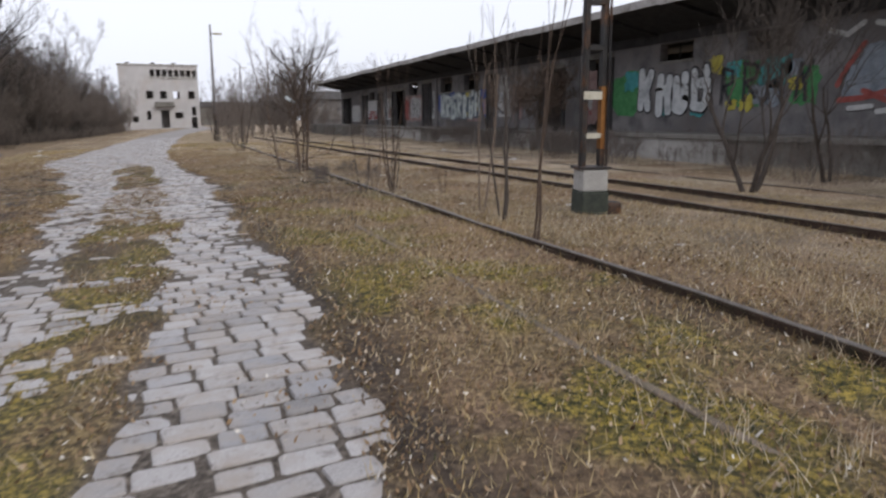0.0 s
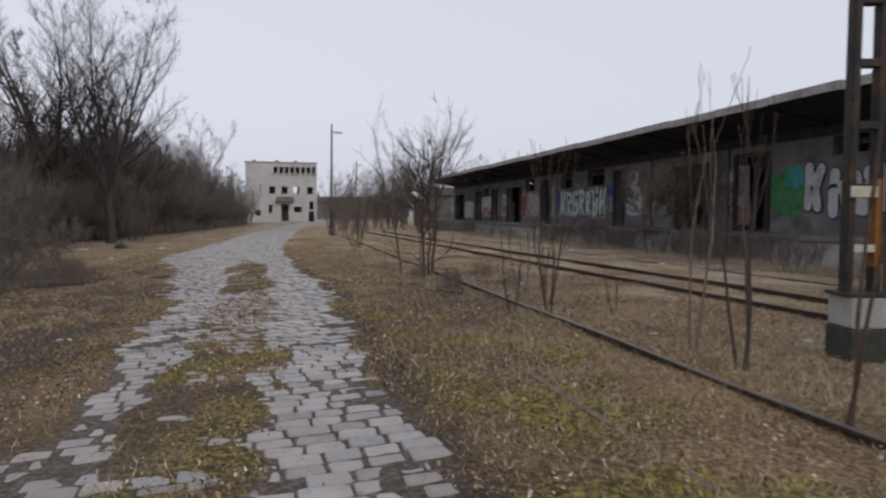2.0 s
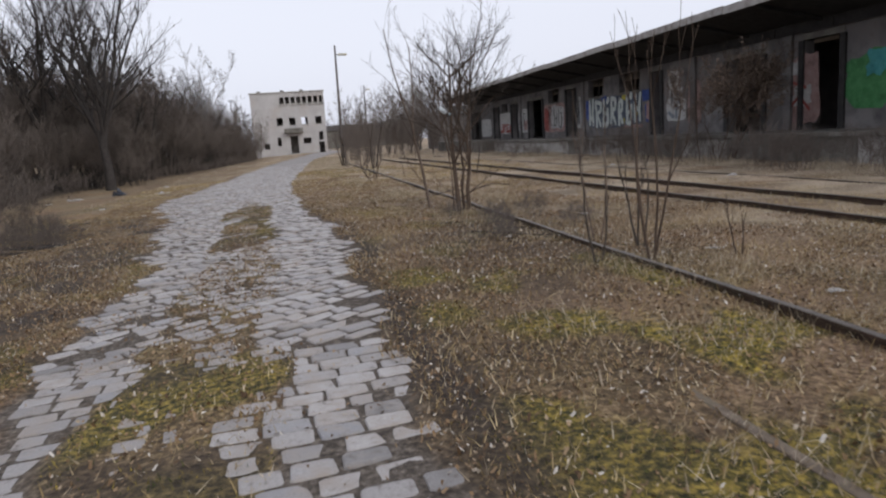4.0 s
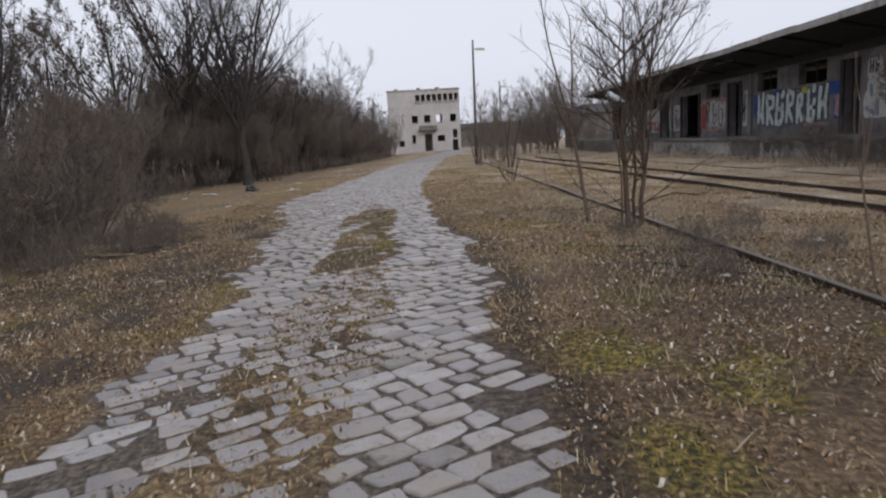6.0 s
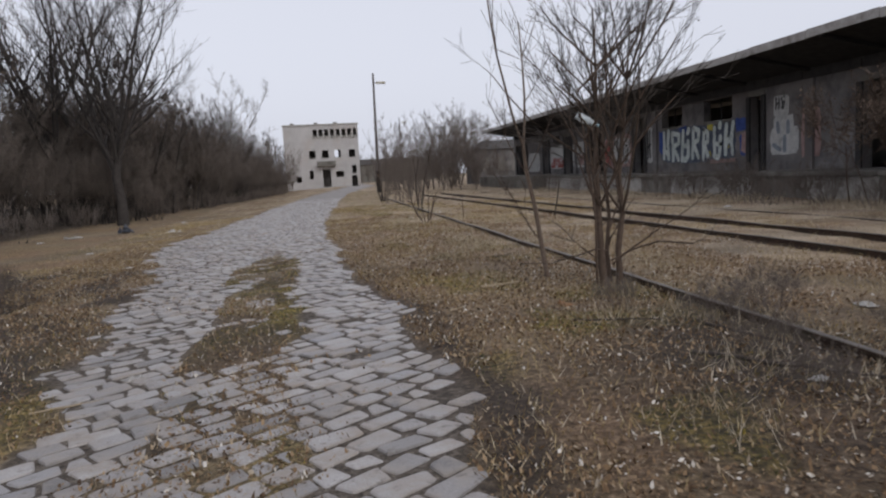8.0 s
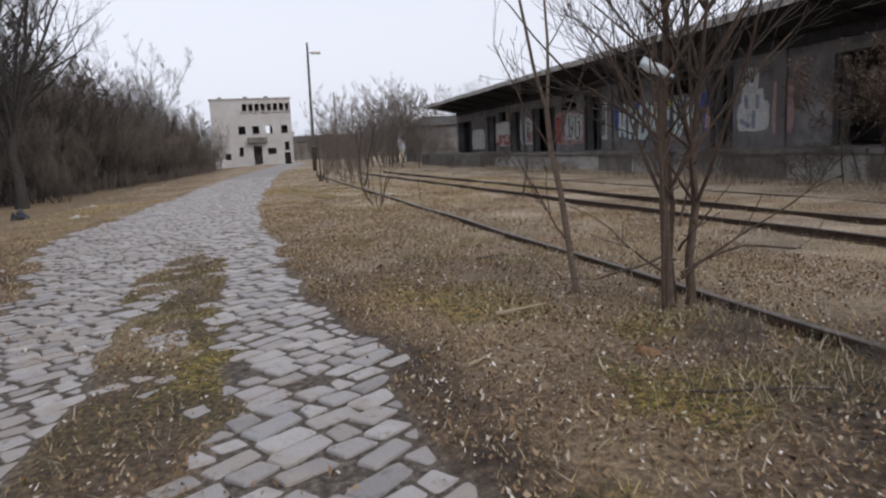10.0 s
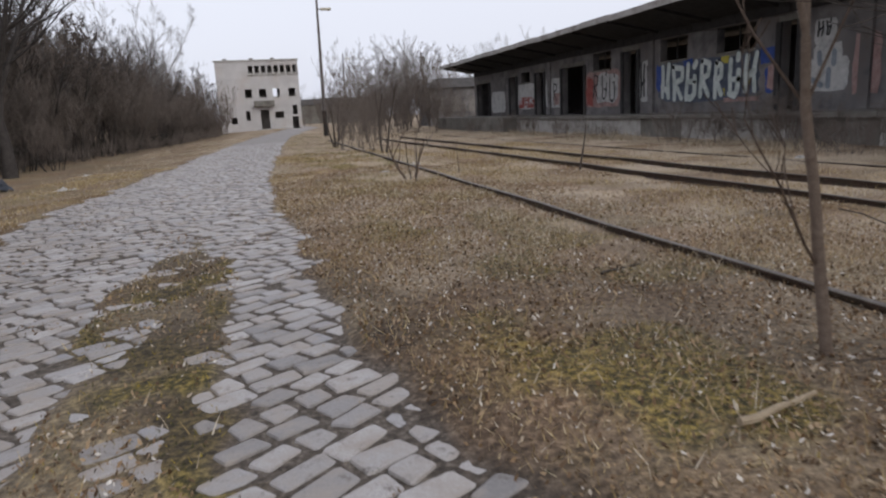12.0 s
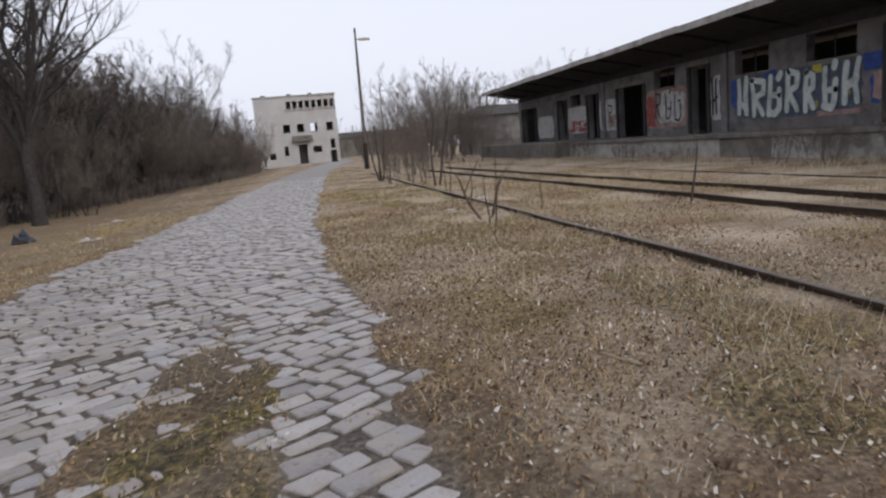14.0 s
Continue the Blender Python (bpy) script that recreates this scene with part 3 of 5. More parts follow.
# ---- far tower building ----
def build_station():
    YB = 138.0
    st = thing("signal_building", 0, YB, 0.0, turn=0, label="derelict three-storey plastered building with empty windows", category="building")
    x0, xc, x1, H, D = -7.2, -2.1, 6.4, 11.5, 9.0
    rows = []
    for k in range(8):
        a = xc + 0.25 + k * 1.05
        rows.append((a, a + 0.74, 9.55, 10.75))
    for a in (-2.75, -0.4, 1.85, 4.5):
        rows.append((a, a + 1.15, 5.55, 6.9))
    rows += [(-2.9, -2.2, 1.7, 3.3), (-0.5, 0.95, 0.0, 3.4), (1.95, 3.4, 1.9, 3.0), (4.95, 5.75, 2.45, 4.0), (4.8, 5.85, 0.0, 2.1), (-5.4, -4.4, 1.2, 2.3)]
    xs = sorted({x0, x1, *[v for r in rows for v in r[:2]]})
    bm = bmesh.new()
    for a, b in zip(xs, xs[1:]):
        mid = (a + b) / 2
        z = -0.5
        for lo, hi in sorted([(r[2], r[3]) for r in rows if r[0] <= mid <= r[1]]):
            if lo > z:
                box(bm, a, 0, z, b, 0.35, lo)
            z = hi
        box(bm, a, 0, z, b, 0.35, H)
    bmesh.ops.remove_doubles(bm, verts=bm.verts[:], dist=0.001)
    part("front_wall", bm, WALL_PALE, st, "pale stained plaster front wall")
    part("side_wall", boxed(x0, 0.35, -0.5, x0 + 0.35, D, H), WALL_PALE, st)
    part("side_wall", boxed(x1 - 0.35, 0.35, -0.5, x1, D, H), WALL_PALE, st)
    # rear wall with one opening that lets the sky show through
    bm = bmesh.new()
    box(bm, x0 + 0.35, D - 0.3, -0.5, 1.75, D, H)
    box(bm, 2.75, D - 0.3, -0.5, x1 - 0.35, D, H)
    box(bm, 1.75, D - 0.3, -0.5, 2.75, D, 5.5)
    box(bm, 1.75, D - 0.3, 7.3, 2.75, D, H)
    part("rear_wall", bm, WALL_PALE, st)
    for z in (4.6, 8.6):
        part("floor_slab", boxed(x0 + 0.35, 0.35, z - 0.25, x1 - 0.35, D - 0.3, z), CONCRETE_DARK, st)
    for x in (1.5, 3.3):
        part("partition", boxed(x, 0.36, 4.9, x + 0.15, D - 0.31, 8.6), DARK, st)
    part("partition", boxed(x0 + 0.36, 3.0, -0.4, x1 - 0.36, 3.2, 4.6), DARK, st)
    part("partition", boxed(x0 + 0.36, 3.0, 8.95, x1 - 0.36, 3.2, H - 0.3), DARK, st)
    part("partition", boxed(x0 + 0.36, 3.0, 4.95, 1.49, 3.2, 8.6), DARK, st)
    part("partition", boxed(3.46, 3.0, 4.95, x1 - 0.36, 3.2, 8.6), DARK, st)
    part("roof", boxed(x0 - 0.15, -0.15, H, x1 + 0.15, D + 0.15, H + 0.25, 0.03), CONCRETE, st)
    for x in (-6.0, -1.6, 2.0):
        part("roof_vent", boxed(x, 3.0, H + 0.25, x + 0.7, 3.8, H + 0.75, 0.03), CONCRETE_DARK, st)
    part("ledge", boxed(xc, -0.18, 9.15, x1 + 0.02, -0.004, 9.35, 0.02), CONCRETE, st)
    part("balcony", boxed(-1.5, -1.2, 4.0, 2.0, -0.004, 4.25, 0.03), CONCRETE_DARK, st, "sooty balcony slab over the entrance")
    part("balcony_railing", boxed(-1.45, -1.15, 4.25, 1.95, -1.08, 4.9, 0.01), CONCRETE_DARK, st)
    part("doorstep", boxed(-1.2, -1.4, -0.3, 1.7, -0.004, 0.18, 0.03), CONCRETE, st)
    for r in rows:
        if r[2] > 5:
            part("window_sill", boxed(r[0] - 0.08, -0.1, r[2] - 0.1, r[1] + 0.08, -0.003, r[2], 0.01), CONCRETE, st)
    return st


build_station()


# ---- street lamps ----
def build_lamp(x, y, h, lean, arm):
    lamp = thing("street_lamp", x, y, 0, label="tall slender street lamp with one short arm", category="street lamp", group="yard lamps")
    lamp.matrix_basis = pose(x, y, -0.1, 0, lean, 0)
    part("base", tube(bmesh.new(), [(0, 0, 0), (0, 0, 2.2)], [0.2, 0.17], 10), BLACK, lamp, "black-painted pole foot")
    part("pole", tube(bmesh.new(), [(0, 0, 2.2), (0, 0, h)], [0.15, 0.08], 10), POLE, lamp)
    part("arm", tube(bmesh.new(), [(0, 0, h - 0.95), (arm * 0.4, 0, h - 0.84), (arm, 0, h - 0.84)], [0.04, 0.04, 0.035], 6), POLE, lamp)
    part("lamp_head", boxed(arm - 0.1, -0.14, h - 0.95, arm + 0.75, 0.14, h - 0.75, 0.05), PALE_PAINT, lamp, "pale lamp head")
    return lamp


build_lamp(4.82, 73.5, 11.0, 0.6, 0.35)
build_lamp(13.5, 133.0, 12.0, 1.0, 0.4)


# ---- signal mast ----
def build_mast(x, y):
    mast = thing("lattice_mast", x, y, 0.0, turn=-12, label="black riveted steel ladder mast on a concrete footing", category="mast")
    part("footing", boxed(-0.22, -0.24, -0.2, 0.22, 0.24, 0.40, 0.03), GREEN_PAINT, mast, "dark mossy footing block")
    part("footing_cap", boxed(-0.205, -0.22, 0.40, 0.205, 0.22, 0.74, 0.03), CONCRETE, mast)
    part("base_plate", boxed(-0.25, -0.23, 0.74, 0.25, 0.23, 0.78, 0.008), BLACK, mast)
    H = 8.5
    for s in (-1, 1):
        bm = bmesh.new()
        foot, head = 0.155 * s, 0.125 * s
        for lo, hi, mat in ((0.78, 1.05, 0), (1.05, 2.0, 1), (2.0, H, 0)):
            u0, u1 = (foot + (head - foot) * lo / H), (foot + (head - foot) * hi / H)
            c = bmesh.ops.create_cube(bm, size=1.0)["verts"]
            for v in c:
                t = v.co.z + 0.5
                v.co = Vector((u0 + (u1 - u0) * t + v.co.x * 0.075, v.co.y * 0.14, lo + (hi - lo) * t))
            for f in {f for v in c for f in v.link_faces}:
                f.material_index = mat if s > 0 else 0
        part("leg", bm, [BLACK, RUST], mast)
        part("flange", tube(bmesh.new(), [(foot + 0.055 * s, -0.1, 0.78), (head + 0.055 * s, -0.1, H)], [0.02, 0.02], 4), BLACK, mast)
    for k in range(11):
        z = 1.25 + 0.66 * k
        w = 0.155 + (0.125 - 0.155) * z / H
        part("rung", boxed(-w, -0.07, z - 0.04, w, 0.07, z + 0.04, 0.006), PALE_PAINT if k == 0 else BLACK, mast)
    part("number_plate", boxed(-0.20, -0.115, 1.80, 0.10, -0.085, 1.92, 0.004), PALE_PAINT, mast, "pale blank plate")
    part("cable_box", boxed(0.225, -0.14, -0.2, 0.50, 0.14, 0.22, 0.06), BLACK, mast, "black rubble lump at the footing")
    return mast


build_mast(6.15, 8.9)

# ---- bare trees and bushes ----
def grow(rnd, start, way, length, radius, depth, out, spread=0.6, up=0.15, kids=(3, 5), wiggle=0.13, shrink=0.66, thin=0.0022, low=0.3):
    """One limb and those that fork from it, as (points, radii) in out[depth]."""
    n = 5 if depth > 0 else 3
    p, d = Vector(start), Vector(way).normalized()
    pts, rad = [p.copy()], [radius]
    tip = max(thin, radius * (0.45 if depth > 0 else 0.4))
    for k in range(n):
        d = (d + Vector((rnd.gauss(0, wiggle), rnd.gauss(0, wiggle), rnd.gauss(0, wiggle) + up * 0.3))).normalized()
        p = p + d * (length / n)
        pts.append(p.copy())
        rad.append(radius + (tip - radius) * (k + 1) / n)
    out.setdefault(depth, []).append((pts, rad))
    if depth == 0:
        return
    for k in range(rnd.randint(*kids)):
        t = rnd.uniform(low, 1.0) if k else 1.0
        i = min(n - 1, int(t * n))
        q = pts[i].lerp(pts[i + 1], t * n - i)
        along = (pts[i + 1] - pts[i]).normalized()
        side = Vector((rnd.gauss(0, 1), rnd.gauss(0, 1), rnd.gauss(0, 0.6) + up)).normalized()
        nd = (along * rnd.uniform(0.7, 1.1) + side * spread * rnd.uniform(0.6, 1.3)).normalized()
        grow(rnd, q, nd, length * shrink * rnd.uniform(0.75, 1.15), max(thin, rad[i + 1] * rnd.uniform(0.5, 0.75)), depth - 1, out, spread, up, kids, wiggle, shrink, thin, low)


def limbs_mesh(limbs, sides, mat):
    verts, faces = [], []
    for pts, rad in limbs:
        first = len(verts)
        for i, (p, r) in enumerate(zip(pts, rad)):
            d = (pts[min(i + 1, len(pts) - 1)] - pts[max(i - 1, 0)]).normalized()
            a = d.orthogonal().normalized()
            b = d.cross(a)
            for k in range(sides):
                w = 2 * math.pi * k / sides
                verts.append(p + (a * math.cos(w) + b * math.sin(w)) * r)
        for i in range(len(pts) - 1):
            for k in range(sides):
                j = (k + 1) % sides
                o = first + i * sides
                faces.append((o + k, o + j, o + sides + j, o + sides + k))
    return mesh_from([tuple(v) for v in verts], faces, mat, True)


def leaf_clumps(rnd, limbs, count, size, mat):
    verts, faces = [], []
    for _ in range(count):
        pts, _r = rnd.choice(limbs)
        c = rnd.choice(pts) + Vector((rnd.gauss(0, 0.06), rnd.gauss(0, 0.06), rnd.gauss(-0.04, 0.06)))
        a = Vector((rnd.gauss(0, 1), rnd.gauss(0, 1), rnd.gauss(0, 1))).normalized()
        b = a.orthogonal().normalized()
        s = size * rnd.uniform(0.5, 1.4)
        n = len(verts)
        verts += [tuple(c + a * s), tuple(c + b * s * 0.34 + a.cross(b) * s * 0.2), tuple(c - a * s), tuple(c - b * s * 0.34 + a.cross(b) * s * 0.2)]
        faces += [(n, n + 1, n + 2), (n, n + 2, n + 3)]
    return mesh_from(verts, faces, mat)


def dress(top, rnd, out, depth, bark, twig, leaves, leaf_size, leaf_mat):
    """Meshes for what grow() made: each stem a part, the branches and twigs one crown."""
    stems = out[depth]
    for q in stems:
        part("trunk" if len(stems) == 1 else "stem", limbs_mesh([q], 7, bark), None, top)
    rest = [q for d in out if d < depth for q in out[d]]
    thick = [q for q in rest if q[1][0] > 0.012]
    fine = [q for q in rest if q[1][0] <= 0.012]
    if thick:
        tagged(part("branchwork", limbs_mesh(thick, 5, bark), None, top), kind="stuff")
    if fine:
        tagged(part("crown", limbs_mesh(fine, 3, twig), None, top, "crown of fine bare twigs"), kind="stuff")
    if leaves and rest:
        tagged(part("dead_foliage", leaf_clumps(rnd, fine or rest, leaves, leaf_size, leaf_mat), None, top, "withered brown leaves still hanging"), kind="stuff")


def tree(name, seed, stems, height, radius, depth, bark, twig, spread=0.6, up=0.15, kids=(3, 5), lean=0.25, label="", leaves=0, leaf_size=0.05, shrink=0.66, thin=0.0022, wiggle=0.13, first=0.42, x=0, y=0, z=0, group="", category="tree", low=0.3, foot=0.0, leaf_mat=None):
    """A bare tree or shrub of the given height: stems, branches and a crown of twigs."""
    rnd = random.Random(seed)
    top = thing(name, x, y, z, label=label, category=category, group=group)
    out = {}
    for k in range(stems):
        a = 2 * math.pi * (k + rnd.uniform(-0.2, 0.2)) / max(1, stems)
        off = 0.0 if stems == 1 else radius * 1.4 + foot * rnd.uniform(0.1, 1.0)
        way = Vector((math.cos(a) * lean * rnd.uniform(0.4, 1.2), math.sin(a) * lean * rnd.uniform(0.4, 1.2), 1))
        grow(rnd, (math.cos(a) * off, math.sin(a) * off, -0.08), way, height * first * rnd.uniform(0.85, 1.1), radius * rnd.uniform(0.75, 1.0), depth, out, spread, up, kids, wiggle, shrink, thin, low)
    tall = max(p.z for d in out for pts, _r in out[d] for p in pts)
    f = height / tall
    for d in out:
        for pts, _r in out[d]:
            for p in pts:
                p *= f
    dress(top, rnd, out, depth, bark, twig, leaves, leaf_size, leaf_mat or DEAD_LEAF)
    return top


def gz(x, y):
    return float(ground_z(np.array(x), np.array(y)))


def hero_tree(x, y):
    """The young tree beside the rail: trunks close together that rise and fan into long branches."""
    rnd = random.Random(8)
    top = thing("young_tree", x, y, gz(x, y), label="young bare tree of several trunks fanning out beside the rail", category="tree")
    out = {}
    trunks = [((-0.09, 0, -0.1), (-0.12, 0.05, 3.3), 0.046, 0.01), ((0.10, 0.02, -0.1), (0.36, 0.10, 3.1), 0.040, -0.02), ((0.05, 0.12, -0.1), (0.22, 0.55, 3.0), 0.028, -0.01), ((-0.14, -0.05, -0.1), (-0.60, -0.30, 2.9), 0.015, -0.03)]
    for foot, head, r, bow in trunks:
        foot, head = Vector(foot), Vector(head)
        pts = [foot.lerp(head, t) + Vector((bow * 2.2 * math.sin(math.pi * t) * (1 if head.x > 0 else -1), rnd.gauss(0, 0.02), 0)) + Vector((rnd.gauss(0, 0.018), 0, 0)) for t in (0, 0.05, 0.16, 0.30, 0.45, 0.62, 0.80, 1.0)]
        out.setdefault(4, []).append((pts, [r * q for q in (1.45, 1.1, 0.95, 0.86, 0.70, 0.52, 0.36, 0.20)]))
    for k in range(36):
        pts, rad = out[4][(0, 1, 0, 2, 1, 3, 0, 1)[k % 8]]
        ang = 2.4 * k + rnd.uniform(-0.5, 0.5)
        tilt = rnd.uniform(0.35, 1.35)
        i = (3, 4, 5, 4, 6, 5, 3, 6, 5)[k % 9]
        way = Vector((math.cos(ang) * tilt, math.sin(ang) * tilt, 1.0))
        grow(rnd, pts[i], way, rnd.uniform(1.3, 2.3) * (1.1 - 0.07 * i), rnd.uniform(0.011, 0.018), 2, out, 0.65, 0.18, (5, 7), 0.08, 0.42, 0.0026, 0.2)
    # the branch with a snapped tip towards the road
    tip = Vector((-0.30, -0.15, 1.96))
    root = out[4][0][0][3]
    pts = [root.lerp(tip, t) + Vector((0, 0, -0.10 * math.sin(math.pi * t))) for t in (0, 0.25, 0.5, 0.75, 1)]
    out.setdefault(2, []).append((pts, [0.022, 0.019, 0.017, 0.015, 0.010]))
    # low dead side branches and snags
    for ang, ln, z in ((2.7, 0.9, 0.22), (3.2, 0.75, 0.42), (0.1, 1.0, 0.30), (5.9, 1.1, 0.25), (4.2, 0.6, 0.5), (0.6, 0.8, 0.7), (3.6, 0.5, 0.9)):
        grow(rnd, (0.03 * math.cos(ang), 0.03 * math.sin(ang), z), (math.cos(ang), math.sin(ang), 0.65), ln, 0.013, 1, out, 0.5, 0.1, (2, 3), 0.14, 0.45, 0.004)
    for k in range(18):
        pts, rad = out[4][k % 3]
        i = rnd.choice((2, 3, 3, 4))
        ang = rnd.uniform(0, 6.283)
        q = pts[i].lerp(pts[i + 1], rnd.random())
        out.setdefault(1, []).append(([q, q + Vector((math.cos(ang), math.sin(ang), 0.6)) * rnd.uniform(0.06, 0.13)], [0.010, 0.006]))
    dress(top, rnd, out, 4, BARK_WARM, BARK, 26, 0.045, DEAD_LEAF)
    return top


def forked_sapling(x, y):
    """The thin trunk next to the young tree: it leans, parts in two and carries a few long shoots."""
    rnd = random.Random(19)
    top = thing("sapling", x, y, gz(x, y), label="thin bare forked sapling beside the young tree", category="tree")
    line = [Vector(p) for p in ((0.02, 0, -0.1), (0, 0, 0.05), (-0.06, 0.02, 0.5), (-0.12, 0.03, 0.95), (-0.22, 0.02, 1.4), (-0.26, 0.0, 1.75))]
    out = {4: [(line, [0.044, 0.036, 0.033, 0.030, 0.027, 0.024])]}
    for way, ln, i in (((-0.28, 0.05, 1), 2.0, 5), ((0.16, 0.1, 1), 1.7, 5), ((-0.75, -0.1, 1), 1.0, 2), ((0.7, 0.2, 1), 1.1, 4), ((-0.5, 0.4, 1), 1.2, 4)):
        grow(rnd, line[i], way, ln, 0.019 if i == 5 else 0.011, 2, out, 0.55, 0.2, (3, 5), 0.07, 0.42, 0.003, 0.25)
    dress(top, rnd, out, 4, BARK_TAN, BARK_WARM, 0, 0.05, DEAD_LEAF)


HX, HY = 3.48, 18.9
hero_tree(HX, HY)
forked_sapling(2.99, 19.85)
tree("sapling", 12, 2, 1.6, 0.04, 2, BARK_WARM, TWIG, spread=0.6, up=0.2, kids=(2, 4), lean=0.5, label="small forked sapling in dry grass", x=3.1, y=31.8, z=gz(3.1, 31.8), first=0.55)

# whips and saplings along the rail
group_tag = "saplings by the rail"
for i, (x, y, h, r, st, c) in enumerate([(4.4, 8.5, 2.9, 0.024, 3, BARK), (3.95, 6.8, 3.2, 0.022, 2, BARK_WARM), (4.6, 9.6, 3.3, 0.022, 2, BARK_TAN), (4.0, 12.4, 2.7, 0.018, 4, BARK_WARM), (3.5, 12.7, 1.3, 0.018, 2, BARK),
                                           (4.3, 13.2, 1.5, 0.02, 3, BARK), (5.1, 12.4, 0.7, 0.015, 2, BARK_WARM), (4.15, 14.1, 2.0, 0.018, 2, BARK_TAN), (7.2, 31.6, 1.6, 0.03, 1, BARK), (4.4, 32.4, 0.8, 0.015, 1, BARK),
                                           (4.5, 43.5, 3.6, 0.05, 2, BARK), (3.3, 50.5, 3.0, 0.05, 4, BARK), (3.9, 38.8, 1.2, 0.02, 2, BARK), (3.0, 31.0, 1.2, 0.02, 2, BARK)]):
    tree("sapling", 40 + i, st, h, r, 2, c, c, spread=0.3, up=0.6, kids=(2, 4), lean=0.24, label="thin bare sapling standing along the rail", group=group_tag, x=x, y=y, z=gz(x, y), first=0.62, wiggle=0.08, thin=0.003, low=0.55, shrink=0.4)

# bare trees between the far rails and the platform
tree("bare_tree", 21, 3, 5.2, 0.065, 4, BARK, BARK, spread=0.55, up=0.3, kids=(3, 5), lean=0.28, label="bare forked tree growing between the far rails", x=10.9, y=10.2, z=0, first=0.42, leaves=60, leaf_size=0.05, thin=0.0045)
tree("bare_tree", 22, 2, 5.0, 0.06, 4, BARK, BARK, spread=0.6, up=0.3, kids=(3, 4), lean=0.2, label="bare forked tree growing beside the platform", x=14.2, y=11.0, z=0, first=0.42, thin=0.005)

# thicket on the open side of the road
def limb_tree(name, seed, height, radius, fork, limbs, tilt, bark, twig, x, y, z, label, group, side=0.27, kids=(4, 6), leaves=0, leaf_size=0.1, thin=0.0068, rings=8, category="tree"):
    """A bare tree whose trunk parts at the fork into long rising limbs with side branches all along them."""
    rnd = random.Random(seed)
    top = thing(name, x, y, z, label=label, category=category, group=group)
    out = {}
    pts = [Vector((0, 0, -0.15)), Vector((rnd.gauss(0, 0.06), rnd.gauss(0, 0.06), fork * 0.35)), Vector((rnd.gauss(0, 0.12), rnd.gauss(0, 0.12), fork * 0.7)), Vector((rnd.gauss(0, 0.15), rnd.gauss(0, 0.15), fork))]
    out[4] = [(pts, [radius * 1.35, radius, radius * 0.9, radius * 0.8])]
    for k in range(limbs):
        a = 2 * math.pi * (k + rnd.uniform(-0.3, 0.3)) / limbs
        t = tilt * (0.25 if k == 0 else rnd.uniform(0.7, 1.3))
        d = Vector((math.cos(a) * t, math.sin(a) * t, 1)).normalized()
        p = pts[2].lerp(pts[3], rnd.uniform(0.0, 1.0))
        length = (height - fork) * rnd.uniform(0.8, 1.05)
        r0 = radius * rnd.uniform(0.42, 0.62)
        line, rad = [p.copy()], [r0]
        for i in range(rings):
            d = (d + Vector((rnd.gauss(0, 0.09), rnd.gauss(0, 0.09), 0.05))).normalized()
            p = p + d * (length / rings)
            line.append(p.copy())
            rad.append(max(thin, r0 * (1 - 0.93 * (i + 1) / rings)))
        out.setdefault(3, []).append((line, rad))
        for i in range(1, rings + 1):
            for _ in range(2 if i > 1 else 1):
                b = rnd.uniform(0, 6.283)
                way = (line[i] - line[i - 1]).normalized() * 0.75 + Vector((math.cos(b), math.sin(b), 0.15)) * rnd.uniform(0.5, 0.95)
                grow(rnd, line[i], way, height * side * (1.05 - 0.6 * i / rings) * rnd.uniform(0.6, 1.15), max(thin, rad[i] * 0.55), 2, out, 0.6, 0.22, kids, 0.11, 0.5, thin, 0.2)
    dress(top, rnd, out, 4, bark, twig, leaves, leaf_size, DEAD_LEAF)
    return top


big = limb_tree("thicket_tree", 31, 16.0, 0.25, 3.6, 7, 0.52, BARK_DARK, TWIG_GREY, -10.7, 49.3, -0.33, "tall dark bare tree standing at the edge of the thicket", "thicket trees", leaves=420, leaf_size=0.10)
big2 = limb_tree("thicket_tree", 47, 17.0, 0.30, 4.6, 5, 0.50, BARK_DARK, TWIG_GREY, -14.9, 53.0, -0.33, "tall dark bare tree with wide forked limbs", "thicket trees", leaves=520, leaf_size=0.10)
leafy = limb_tree("thicket_tree", 53, 11.5, 0.19, 3.4, 5, 0.60, BARK_DARK, TWIG_GREY, -17.0, 48.0, -0.33, "dark thicket tree with dead leaves still in its crown", "thicket trees", leaves=2600, leaf_size=0.11, rings=6)
pale = limb_tree("pale_tree", 33, 9.0, 0.10, 1.6, 5, 0.30, TWIG, TWIG_PALE, -11, 88, -0.33, "slender pale bare tree behind the thicket", "pale trees", side=0.22, kids=(5, 7), thin=0.0045, rings=7)
bush = tree("thicket_bush", 34, 11, 5.4, 0.04, 4, BARK_DARK, TWIG, spread=0.6, up=0.35, kids=(3, 4), lean=0.5, label="dense leafless thicket bush", group="thicket bushes", x=-15.0, y=54, z=-0.33, first=0.48, leaves=1500, leaf_size=0.055, thin=0.0085, foot=1.3, category="bush")
bush2 = tree("thicket_bush", 35, 12, 3.3, 0.03, 4, TWIG, TWIG, spread=0.8, up=0.15, kids=(3, 4), lean=0.6, label="tangled leafless bush with a few dead leaves", group="thicket bushes", x=-8.3, y=24.5, z=-0.33, first=0.45, leaves=700, leaf_size=0.045, thin=0.005, foot=0.8, category="bush")
rb = random.Random(77)


